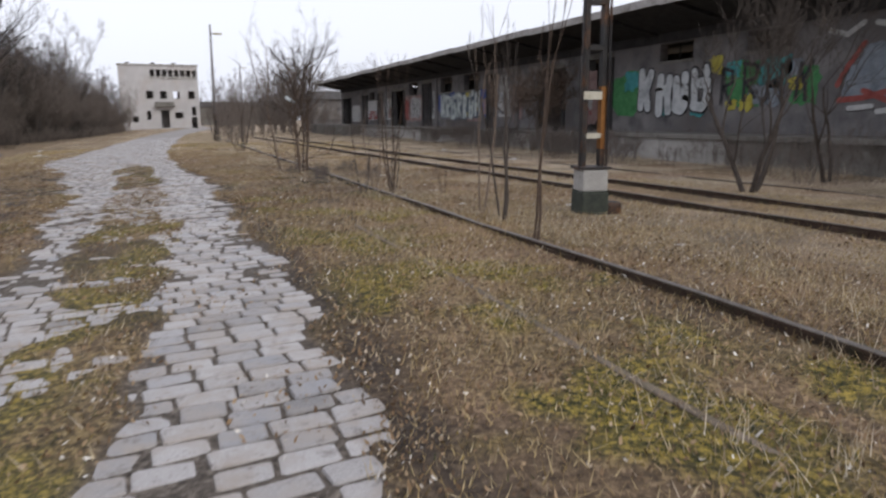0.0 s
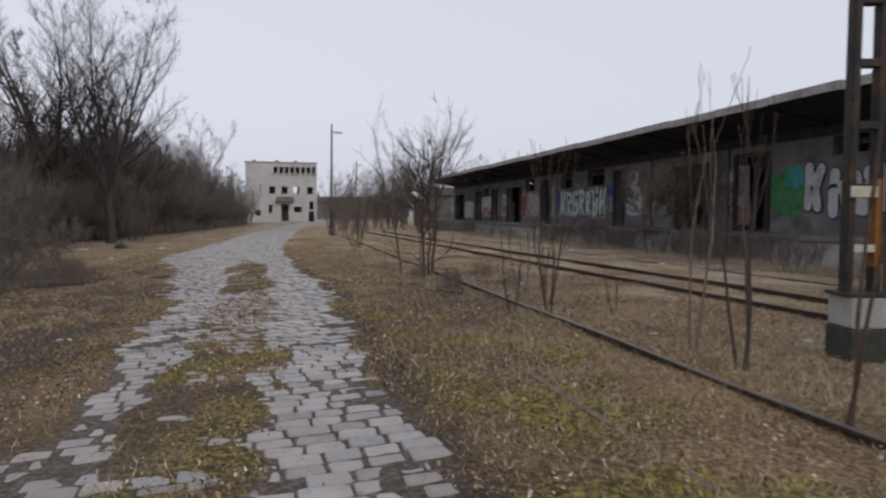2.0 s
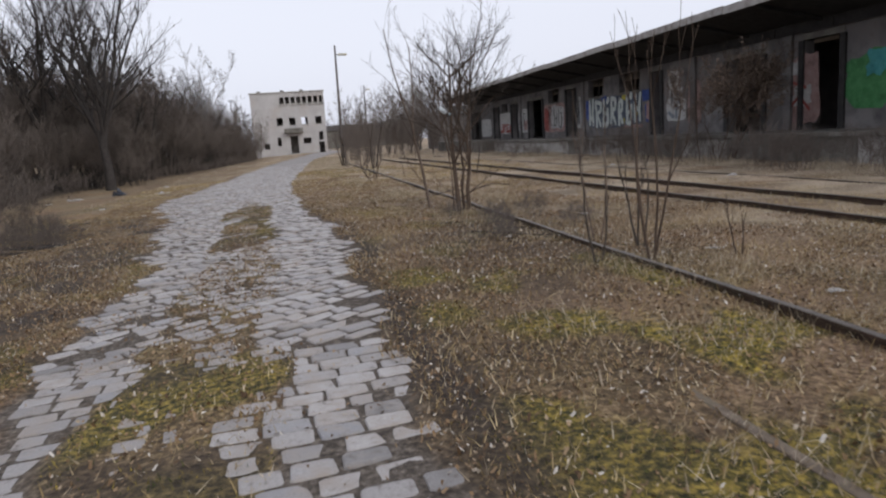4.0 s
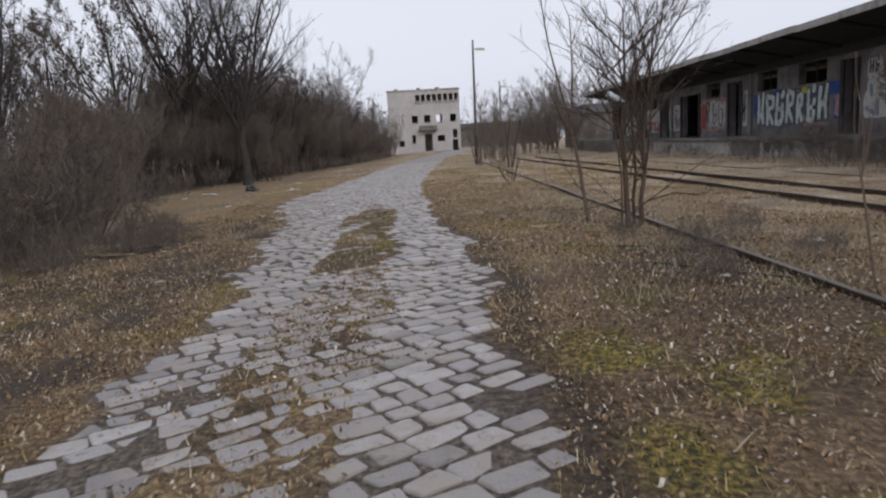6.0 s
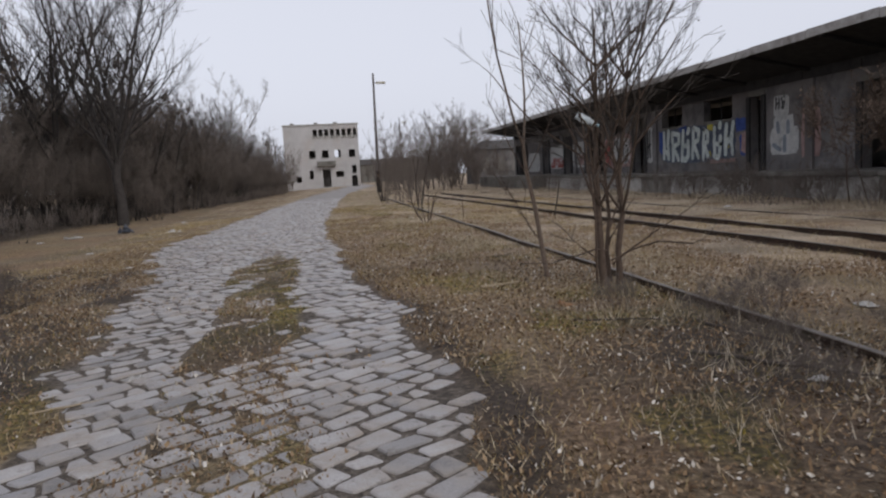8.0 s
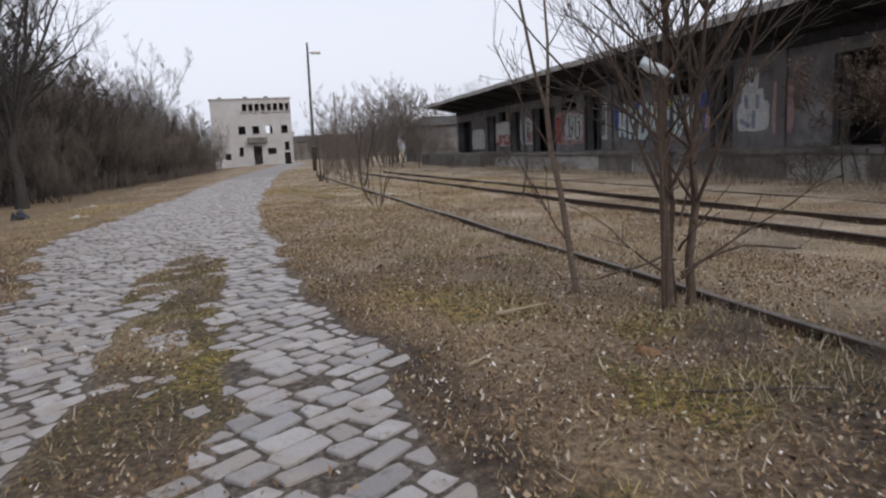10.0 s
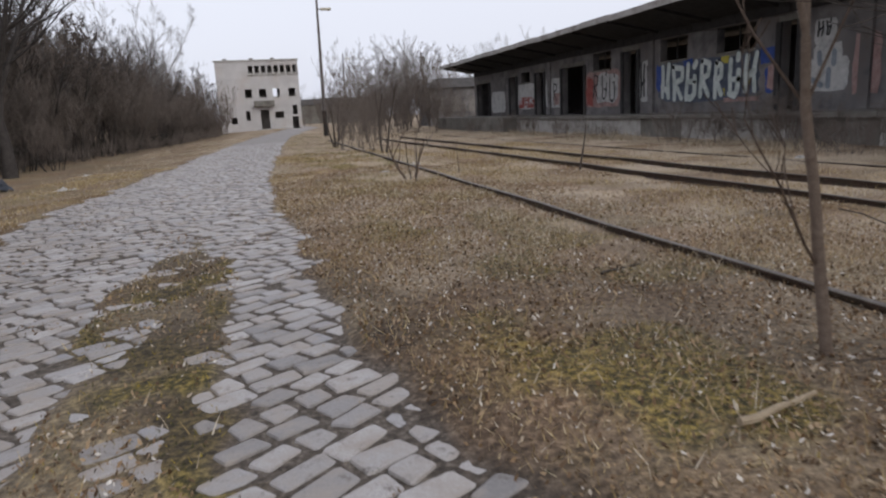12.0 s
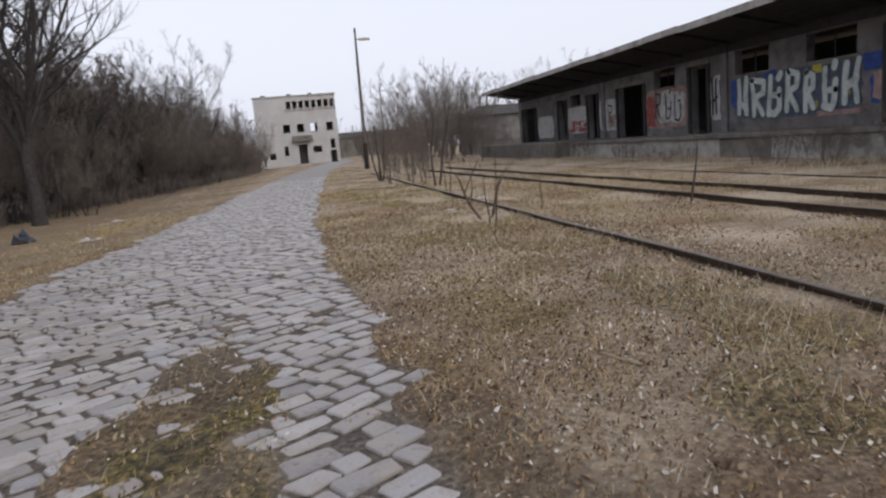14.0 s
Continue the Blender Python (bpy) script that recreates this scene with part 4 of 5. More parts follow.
def edge_x(y):
    """The edge of the thicket along the road."""
    return float(np.interp(y, [17, 22, 28, 36, 44, 52, 66, 84, 104, 122], [-7.6, -7.8, -10.0, -13.6, -14.6, -12.4, -10.6, -8.4, -6.8, -6.4]))


def sized(lo, hi):
    s = rb.uniform(lo, hi)
    return Matrix.Diagonal((s, s, s * rb.uniform(0.9, 1.15), 1))


def place(ob, x, y, z, s):
    return copy_thing(ob, pose(x, y, z, 0, 0, rb.uniform(0, 360)) @ Matrix.Diagonal((s, s, s, 1)))


for k in range(17):
    y = 61 + k * 3.6
    place((big, leafy, big2)[k % 3], edge_x(y) - 2.0 - rb.uniform(0, 7), y + rb.uniform(-2, 2), -0.33, rb.uniform(0.45, 0.78))
for ob, x, y, s in ((leafy, -23.5, 52, 1.0), (big, -29, 62, 0.8), (leafy, -20.0, 40, 0.75), (leafy, -14.4, 32.0, 0.78), (leafy, -15.6, 58, 0.75), (leafy, -14.4, 64, 0.8), (big, -17.5, 62, 0.7), (leafy, -13.0, 71, 0.75), (leafy, -15.5, 78, 0.85), (leafy, -13.4, 56.5, 0.88), (leafy, -12.4, 61.5, 0.8), (leafy, -11.8, 67, 0.68), (leafy, -11.0, 74, 0.6)):
    place(ob, x, y, -0.33, s)
for k in range(56):
    y = 18.5 + k * 1.9
    near = y < 36
    copy_thing(bush2 if near else bush, pose(edge_x(y) - rb.uniform(0.2, 2.0), y, -0.35, 0, 0, rb.uniform(0, 360)) @ (sized(0.5, 0.95) if near else sized(0.4, 1.1)))
for x, y, s in ((-7.3, 17.6, 0.7), (-8.6, 19.4, 0.95), (-7.4, 21.0, 0.8), (-9.0, 22.6, 1.0), (-8.4, 25.0, 0.9), (-10.5, 18.5, 1.1), (-11.0, 25.0, 1.1), (-6.9, 23.0, 0.6), (-12.5, 21.5, 1.2)):
    place(bush2, x, y, -0.33, s)
for k in range(36):
    y = 40 + k * 2.4
    copy_thing(bush, pose(edge_x(y) - 2.5 - rb.uniform(0, 6), y, -0.35, 0, 0, rb.uniform(0, 360)) @ sized(0.9, 1.65))
for x, y, s in ((-14.5, 57, 1.5), (-13.6, 62, 1.35), (-16.5, 60, 1.7), (-12.8, 67, 1.4), (-15.5, 66, 1.8), (-13.0, 73, 1.6), (-12.0, 78, 1.5)):
    place(bush, x, y, -0.35, s)
for k in range(9):
    copy_thing(bush, pose(-24 + rb.uniform(-6, 3), 30 + k * 5, -0.35, 0, 0, rb.uniform(0, 360)) @ sized(0.6, 1.0))
for x, y, s in ((-15, 97, 1.0), (-9.6, 106, 1.1), (-8.6, 118, 1.0), (-24, 70, 1.2), (-30, 80, 1.3), (-7.5, 127, 0.9), (-10.4, 90, 1.55), (-13, 76, 1.0), (-12.5, 64, 0.9)):
    place(pale, x, y, -0.33, s)

# undergrowth between the tracks and the far end of the yard
whip = limb_tree("leafless_shrub", 36, 5.0, 0.035, 0.35, 4, 0.16, TWIG, TWIG, 4.9, 52, 0, "slender greyish leafless sapling at the far end of the yard", "far shrubs", side=0.17, kids=(3, 5), thin=0.004, rings=7, category="shrub")
far_bush = limb_tree("leafless_shrub", 39, 6.5, 0.07, 0.5, 6, 0.40, TWIG, TWIG, 11.0, 74, 0, "greyish-brown leafless shrub at the far end of the yard", "far shrubs", side=0.25, kids=(4, 6), thin=0.0052, rings=7, category="shrub")
for k in range(34):
    y = 44 + k * 1.15
    place(whip, 0.05 * y - 1.0 + (y - 18) * rb.uniform(0.055, 0.125), y, 0, rb.uniform(0.35, 1.0))
for k in range(22):
    y = 66 + k * 1.9
    place(far_bush if k % 3 else whip, (y - 18) * rb.uniform(0.165, 0.262), y, 0, rb.uniform(0.6, 1.15))
for x, y, s in ((16.2, 84, 0.7), (17.6, 88, 0.75), (19.3, 89.5, 0.65), (21.5, 90, 0.6), (18.6, 86, 0.5)):
    place(far_bush, x, y, 0, s)
for x, y, s in ((13.5, 84, 0.95), (17.5, 99, 1.05), (11.0, 80, 0.8), (15.5, 92, 1.1)):
    place(pale, x, y, 0, s)
for x, y, s in ((16, 102, 1.3), (21, 108, 1.4), (15, 114, 1.3), (26, 114, 1.5), (30, 122, 1.6), (12, 124, 1.2), (20, 130, 1.5), (-5.2, 116, 0.9), (-6.6, 128, 1.0), (8.5, 118, 0.7), (9.5, 128, 0.8)):
    place(far_bush, x, y, 0, s)
for x, y, s in ((18.5, 108, 0.55), (23, 118, 0.6), (27, 100, 0.6)):
    place(big, x, y, 0, s)
for x, y, s in ((33, 32, 1.1), (34, 62, 1.0), (36, 12, 1.3), (29, 88, 1.1)):
    place(pale, x, y, 0, s)

for x, y, s in ((7.5, 152, 0.75), (9.0, 158, 0.8), (10.5, 150, 0.7), (12.0, 160, 0.85), (13.6, 154, 0.8), (15.0, 162, 0.9), (6.5, 162, 0.7), (17.0, 156, 0.9)):
    place(far_bush, x, y, 0, s)
for x, y, s in ((-12.3, 51.6, 0.85), (-9.9, 52.6, 0.5), (-11.6, 54.0, 0.9), (-16.4, 51.5, 0.8), (-30, 84, 1.3), (-34, 92, 1.4), (-38, 100, 1.5), (-28, 96, 1.4), (-33, 78, 1.2), (-40, 86, 1.5), (-25, 88, 1.3)):
    place(bush, x, y, -0.35, s)

# a far line of trees closes the yard
for k in range(46):
    a = -58 + k * 3.6
    place(far_bush if k % 3 else pale, a + rb.uniform(-3, 3), 185 + rb.uniform(-20, 30), 0, rb.uniform(0.8, 1.3))

# dry shrubs and vines against the platform
vine = tree("dry_vine", 37, 7, 4.3, 0.03, 4, BARK_WARM, BARK_WARM, spread=0.8, up=0.2, kids=(3, 4), lean=0.35, label="reddish-brown dry vine thicket at the foot of the platform", x=15.8, y=28.0, z=-0.02, first=0.5, leaves=8000, leaf_size=0.055, thin=0.006, foot=1.1, leaf_mat=VINE_LEAF, category="bush")
for i, (x, y, h) in enumerate([(15.4, 21.5, 1.3), (15.6, 30.0, 1.5), (15.5, 34.5, 1.9), (15.2, 37.0, 1.3), (15.7, 24.8, 1.2)]):
    copy_thing(bush2, pose(x, y, 0, 0, 0, 60 * i) @ Matrix.Diagonal((h / 3.3, h / 3.3, h / 3.3, 1)))
for x, y, s in ((3.3, 15.6, 0.13), (3.5, 16.6, 0.15), (3.1, 14.8, 0.11), (4.3, 17.0, 0.16), (4.5, 15.5, 0.14), (3.0, 17.6, 0.12)):
    copy_thing(bush2, pose(x, y, gz(x, y) - 0.02, 0, 0, 100 * s) @ Matrix.Diagonal((s, s, s, 1)))
shrub = tree("dry_weed", 38, 16, 0.9, 0.006, 2, TWIG, TWIG, spread=0.5, up=0.3, kids=(2, 4), lean=0.5, label="clump of dry brown weed stalks", group="dry weeds", x=14.6, y=27.0, z=0, first=0.6, thin=0.003, foot=0.45, category="weed")
for k in range(42):
    y = 6 + k * 1.05 + 0.9 * max(0, k - 26)
    copy_thing(shrub, pose(15.2 + rb.uniform(-1.6, 0.9), y + rb.uniform(-0.8, 0.8), 0, 0, 0, rb.uniform(0, 360)) @ sized(0.8, 1.9))
for k in range(26):
    x, y = -6.6 + rb.uniform(-1.6, 1.4), 18.5 + rb.uniform(0, 8)
    copy_thing(shrub, pose(x, y, gz(x, y) - 0.03, 0, 0, rb.uniform(0, 360)) @ sized(0.5, 1.0))
for k in range(70):
    y = 30 + k * 1.3
    copy_thing(shrub, pose(edge_x(y) + rb.uniform(-0.6, 1.1), y, -0.36, 0, 0, rb.uniform(0, 360)) @ sized(0.9, 1.9))

# ---- graffiti on the warehouse wall ----
def paint(name, colours, size=0.25):
    return mottled(name, colours, size, 0.75, 0.02, 0.15, stain=tuple(c * 0.45 for c in colours[0]), stain_size=0.7)


P_WHITE = paint("spray_white", [(0.50, 0.52, 0.53), (0.68, 0.69, 0.68)])
P_MINT = paint("spray_pale_mint", [(0.50, 0.57, 0.54), (0.72, 0.75, 0.72)])
P_DUSK = paint("spray_dark_blue_grey", [(0.07, 0.09, 0.13), (0.14, 0.16, 0.20)])
P_BLACK = paint("spray_black", [(0.03, 0.03, 0.035), (0.06, 0.06, 0.06)])
P_GREEN = paint("spray_green", [(0.05, 0.20, 0.07), (0.10, 0.30, 0.12)])
P_TEAL = paint("spray_teal", [(0.05, 0.26, 0.27), (0.10, 0.38, 0.38)])
P_YELLOW = paint("spray_yellow", [(0.45, 0.38, 0.06), (0.55, 0.48, 0.10)])
P_BLUE = paint("spray_blue", [(0.03, 0.06, 0.24), (0.06, 0.11, 0.34)])
P_RED = paint("spray_red", [(0.28, 0.06, 0.05), (0.38, 0.12, 0.10)])
P_PINK = paint("spray_faded_pink", [(0.33, 0.20, 0.18), (0.42, 0.30, 0.28)])
P_GREY = paint("spray_grey_blue", [(0.20, 0.23, 0.27), (0.30, 0.33, 0.36)])
P_PALE = paint("spray_pale", [(0.46, 0.455, 0.44), (0.62, 0.61, 0.59)])


def blot(bm, y, z, wy, wz, layer, rnd, n=22, rough=0.12):
    """A blobby flat patch on the wall, 3 mm for each layer."""
    ring = []
    for k in range(n):
        a = 2 * math.pi * k / n
        c, s = math.cos(a), math.sin(a)
        e = 1 / max(abs(c), abs(s)) ** 0.92
        r = e * (1 + rnd.uniform(-rough, rough))
        ring.append((y + wy / 2 * c * r, z + wz / 2 * s * r))
    front = [bm.verts.new((-0.012 * layer, p, q)) for p, q in ring]
    back = [bm.verts.new((0.002, p, q)) for p, q in ring]
    bm.faces.new(front)
    for k in range(n):
        bm.faces.new((front[k], front[(k + 1) % n], back[(k + 1) % n], back[k]))


def stroke(bm, pts, width, layer):
    """A thick painted stroke with rounded ends, along (y, z) points; each dab lies a hair above the last."""
    dabs = []
    for (a, b), (c, d) in zip(pts, pts[1:]):
        L = math.hypot(c - a, d - b) or 1e-6
        ny, nz = -(d - b) / L * width / 2, (c - a) / L * width / 2
        dabs.append([(a + ny, b + nz), (c + ny, d + nz), (c - ny, d - nz), (a - ny, b - nz)])
    for a, b in pts:
        dabs.append([(a + width / 2 * math.cos(k * math.pi / 5), b + width / 2 * math.sin(k * math.pi / 5)) for k in range(10)])
    for i, q in enumerate(dabs):
        x = -0.012 * layer - 0.001 * (i + 1)
        f = [bm.verts.new((x, y, z)) for y, z in q]
        g = [bm.verts.new((x + 0.004, y, z)) for y, z in q]
        bm.faces.new(f)
        for k in range(len(q)):
            bm.faces.new((f[k], f[(k + 1) % len(q)], g[(k + 1) % len(q)], g[k]))


def scrawl(rnd):
    """A bold meaningless sprayed shape in a unit square: slanted bars, a bowl or a hook, and a stub."""
    lean = rnd.uniform(-0.12, 0.18)
    x0, x1 = rnd.uniform(0.02, 0.18), rnd.uniform(0.78, 1.0)
    lines = [[(x0, rnd.uniform(0, 0.08)), (x0 + lean * 0.5, 0.5), (x0 + lean, rnd.uniform(0.88, 1.0))]]
    kind = rnd.randrange(4)
    y = rnd.uniform(0.3, 0.7)
    if kind == 0:
        lines += [[(x1, rnd.uniform(0, 0.12)), (x1 - 0.1, 0.5), (x1 + lean, 0.95)], [(x0, y), (x1, y + rnd.uniform(-0.25, 0.25))]]
    elif kind == 1:
        lines += [[(x0 + lean, 0.94), (x1, 0.86), (x1 - 0.05, 0.58), (x0 + 0.1, 0.48), (x1, rnd.uniform(0.0, 0.1))]]
    elif kind == 2:
        lines += [[(x0, 0.06), (0.55, 0.0), (x1, 0.14), (x1, 0.6)], [(x1 - 0.05, 0.9), (x1 + lean, 1.0)], [(0.5, y), (x1, y)]]
    else:
        lines += [[(x0 + lean, 0.9), (0.5, 0.45), (x1, 0.95)], [(0.5, 0.45), (x1 - 0.2, 0.02)]]
    return lines


def lettering(parent, fill, edge, count, y_left, y_right, z0, z1, width, rnd, layer, name="sprayed_shape", full=0.62):
    """Big unreadable sprayed shapes in a row; y falls from left to right."""
    n = count
    step = (y_left - y_right) / n
    for k in range(n):
        a = y_left - step * (k + (1 - full) / 2)
        w = step * full
        lift, grow_z = rnd.uniform(-0.12, 0.12), rnd.uniform(0.88, 1.08)
        bm_fill, bm_line = bmesh.new(), bmesh.new()
        for line in scrawl(rnd):
            pts = [(a - w * u + rnd.uniform(-0.05, 0.05), z0 + width / 2 + lift + (z1 - z0 - width) * v * grow_z) for u, v in line]
            stroke(bm_line, pts, width * 1.30, layer)
            stroke(bm_fill, pts, width * rnd.uniform(0.85, 1.1), layer + 1)
        q = tagged(part(name, bm_fill, fill, parent), kind="stuff")
        if edge:
            tagged(part("outline", bm_line, edge, q), kind="stuff")
        else:
            bm_line.free()


def graffiti():
    rnd = random.Random(4)

    def piece(label):
        return thing("graffiti", WX - 0.002, 0, 0, label=label, category="graffiti", group="wall graffiti")

    def patches(parent, name, mat, items, layer, rough=0.12):
        for it in items:
            bm = bmesh.new()
            blot(bm, *it, layer, rnd, rough=rough)
            part(name, bm, mat, parent)

    g = piece("white bubble tag over green, teal and yellow spray paint")
    patches(g, "green_patch", P_GREEN, [(25.0, 2.55, 2.1, 1.7), (18.4, 2.7, 1.5, 1.5), (15.9, 2.5, 1.0, 1.2)], 1, 0.2)
    patches(g, "teal_patch", P_TEAL, [(24.6, 3.1, 0.9, 0.8), (22.6, 1.75, 0.7, 0.35), (20.6, 1.75, 0.8, 0.4), (17.1, 3.0, 1.2, 0.9), (18.9, 3.2, 0.6, 0.5)], 2, 0.25)
    patches(g, "yellow_patch", P_YELLOW, [(19.75, 3.4, 0.6, 0.6), (18.2, 2.0, 0.55, 0.55), (18.9, 1.95, 0.5, 0.35), (16.2, 2.6, 0.6, 0.4)], 3, 0.25)
    patches(g, "blue_patch", P_GREY, [(17.4, 2.3, 1.4, 0.8), (16.4, 3.1, 0.6, 0.5)], 2, 0.25)
    lettering(g, P_WHITE, P_BLACK, 4, 24.1, 19.9, 1.6, 3.45, 0.40, rnd, 3, full=0.66)
    lettering(g, P_BLACK, None, 4, 19.7, 15.4, 1.9, 3.4, 0.12, rnd, 4, "scribble")

    def strokes(parent, name, mat, lines, width, layer):
        bm = bmesh.new()
        for line in lines:
            stroke(bm, line, width, layer)
        tagged(part(name, bm, mat, parent), kind="stuff")

    g = piece("faded grey-blue mural with red edges on the dark wall")
    patches(g, "blue_patch", P_GREY, [(13.45, 2.5, 2.2, 1.0)], 1, 0.1)
    patches(g, "blue_patch", P_GREY, [(13.42, 3.1, 1.45, 0.95)], 2, 0.1)
    strokes(g, "red_edge", P_RED, [[(14.75, 2.45), (14.45, 3.0), (14.0, 3.6)], [(14.65, 2.0), (13.9, 2.05), (13.2, 2.2), (12.3, 2.0)], [(13.9, 2.25), (13.0, 1.9)]], 0.17, 3)
    strokes(g, "white_band", P_PALE, [[(14.3, 1.75), (13.6, 1.8)], [(13.4, 1.65), (12.5, 1.75)]], 0.15, 4)
    g = piece("small pale tag on the dark wall")
    patches(g, "pale_patch", P_PALE, [(11.7, 2.25, 0.75, 0.5)], 1, 0.2)
    strokes(g, "scribble", P_PALE, [[(15.2, 4.1), (14.6, 3.9), (14.1, 4.2)], [(12.4, 4.05), (11.8, 4.0), (11.3, 4.15)], [(13.7, 4.15), (13.1, 4.0)]], 0.16, 1)

    g = piece("pale jagged tag with blue and yellow edges")
    patches(g, "ground_patch", P_DUSK, [(43.4, 2.35, 7.0, 1.8)], 1, 0.06)
    patches(g, "blue_patch", P_BLUE, [(39.2, 2.1, 0.8, 0.9), (39.5, 3.05, 0.8, 0.6), (46.9, 2.6, 0.5, 1.2), (44.6, 3.2, 0.7, 0.3)], 2, 0.15)
    patches(g, "yellow_patch", P_YELLOW, [(40.6, 2.3, 0.4, 0.6), (42.2, 1.8, 0.5, 0.3), (42.0, 3.1, 0.5, 0.3)], 3, 0.2)
    patches(g, "rust_patch", P_PINK, [(39.2, 2.2, 0.5, 0.9), (41.0, 1.45, 2.0, 0.2)], 3, 0.2)
    lettering(g, P_MINT, P_DUSK, 7, 46.8, 39.9, 1.45, 3.35, 0.27, rnd, 3, full=0.70)

    g = piece("pale grey tag beside a doorway")
    patches(g, "ground_patch", P_PALE, [(48.1, 2.5, 1.3, 2.0)], 1, 0.08)
    lettering(g, P_BLACK, None, 2, 48.7, 47.5, 1.6, 3.4, 0.14, rnd, 2, "scribble")

    g = piece("pale grey painted oval with a white disc above it")
    patches(g, "oval_patch", P_PALE, [(36.55, 2.15, 1.75, 1.15)], 1, 0.06)
    patches(g, "pale_patch", P_PALE, [(36.6, 2.75, 1.25, 0.9)], 2, 0.06)
    strokes(g, "grey_scribble", P_GREY, [[(36.95, 2.9), (36.9, 2.55)], [(36.3, 2.9), (36.3, 2.5)], [(37.2, 2.0), (36.8, 1.8)], [(36.5, 2.3), (36.5, 1.75)]], 0.2, 3)
    patches(g, "white_disc", P_PALE, [(36.75, 3.6, 0.95, 0.85)], 2, 0.03)
    lettering(g, P_BLACK, None, 2, 37.1, 36.4, 3.35, 3.9, 0.07, rnd, 3, "scribble")

    g = piece("red and white painted panel with black tags")
    patches(g, "pink_patch", P_PINK, [(52.8, 2.4, 4.2, 2.1)], 1, 0.05)
    patches(g, "white_patch", P_PALE, [(52.2, 2.4, 2.6, 1.6)], 2, 0.15)
    patches(g, "red_patch", P_RED, [(54.3, 2.3, 0.8, 1.6)], 3, 0.2)
    lettering(g, P_BLACK, None, 3, 54.0, 51.0, 1.7, 3.2, 0.10, rnd, 4, "scribble")

    g = piece("whitish panel with faded tags")
    patches(g, "white_patch", P_PALE, [(59.7, 2.4, 2.5, 1.9)], 1, 0.06)
    patches(g, "red_patch", P_PINK, [(59.1, 2.0, 0.9, 0.8)], 2, 0.2)
    lettering(g, P_BLACK, None, 2, 60.7, 58.8, 1.7, 3.1, 0.10, rnd, 3, "scribble")

    g = piece("red and white tag on a wall panel")
    patches(g, "white_patch", P_PALE, [(64.5, 2.35, 3.5, 1.8)], 1, 0.05)
    patches(g, "red_patch", P_RED, [(64.5, 1.9, 3.0, 0.8)], 2, 0.1)
    lettering(g, P_WHITE, None, 3, 66.0, 63.0, 1.6, 2.4, 0.12, rnd, 3)

    g = piece("white painted panel at the end of the wall")
    patches(g, "white_patch", P_PALE, [(70.8, 2.1, 3.4, 1.7)], 1, 0.05)
    g = piece("faded pinkish plaster patch with faint tags")
    patches(g, "pink_patch", P_PINK, [(28.0, 2.4, 1.7, 2.6), (35.0, 2.4, 1.0, 1.8)], 1, 0.12)
    patches(g, "white_patch", P_PALE, [(28.0, 2.2, 0.9, 0.7), (28.4, 3.2, 0.5, 0.5)], 2, 0.25)
    strokes(g, "scribble", P_RED, [[(28.6, 1.8), (28.1, 2.2), (27.6, 1.7)], [(28.4, 2.7), (27.8, 2.5)]], 0.12, 3)


graffiti()


# ---- shed and chimney beyond ----
def far_shed():
    s = thing("shed", 20.5, 92, 0, label="low grey plastered shed beyond the warehouse", category="shed")
    part("wall", boxed(-2.2, 0, -0.1, 5.5, 6.0, 4.2), WALL, s)
    bm = bmesh.new()
    v = [bm.verts.new(p) for p in ((-2.6, -0.4, 4.2), (5.9, -0.4, 4.2), (5.9, 6.4, 4.2), (-2.6, 6.4, 4.2), (-0.5, 3, 5.4), (4.0, 3, 5.4))]
    for f in ((0, 1, 5, 4), (1, 2, 5), (2, 3, 4, 5), (3, 0, 4), (3, 2, 1, 0)):
        bm.faces.new([v[i] for i in f])
    part("roof", bm, ROOF, s)
    for x in (-1.5, 0.4, 2.3):
        part("window", boxed(x, -0.06, 1.5, x + 1.0, -0.003, 3.2, 0.01), DARK, s)


far_shed()


def far_hall():
    h = thing("hall", 20.0, 212, 0, label="long low grey hall far beyond the yard", category="building")
    part("wall", boxed(-14, 0, -0.2, 14, 9, 5.2), CONCRETE_DARK, h)
    bm = bmesh.new()
    v = [bm.verts.new(p) for p in ((-14.4, -0.5, 5.2), (14.4, -0.5, 5.2), (14.4, 9.5, 5.2), (-14.4, 9.5, 5.2), (-14.4, 4.5, 7.0), (14.4, 4.5, 7.0))]
    for f in ((0, 1, 5, 4), (1, 2, 5), (2, 3, 4, 5), (3, 0, 4), (3, 2, 1, 0)):
        bm.faces.new([v[i] for i in f])
    part("roof", bm, ROOF, h)


far_hall()


def chimney():
    c = thing("chimney", -34.0, 76, 0, label="red brick chimney stack behind the thicket", category="chimney")
    part("shaft", boxed(-0.45, -0.45, -0.4, 0.45, 0.45, 7.4, 0.02), BRICK, c)
    part("cap", boxed(-0.55, -0.55, 7.4, 0.55, 0.55, 7.75, 0.03), CONCRETE_DARK, c)


chimney()


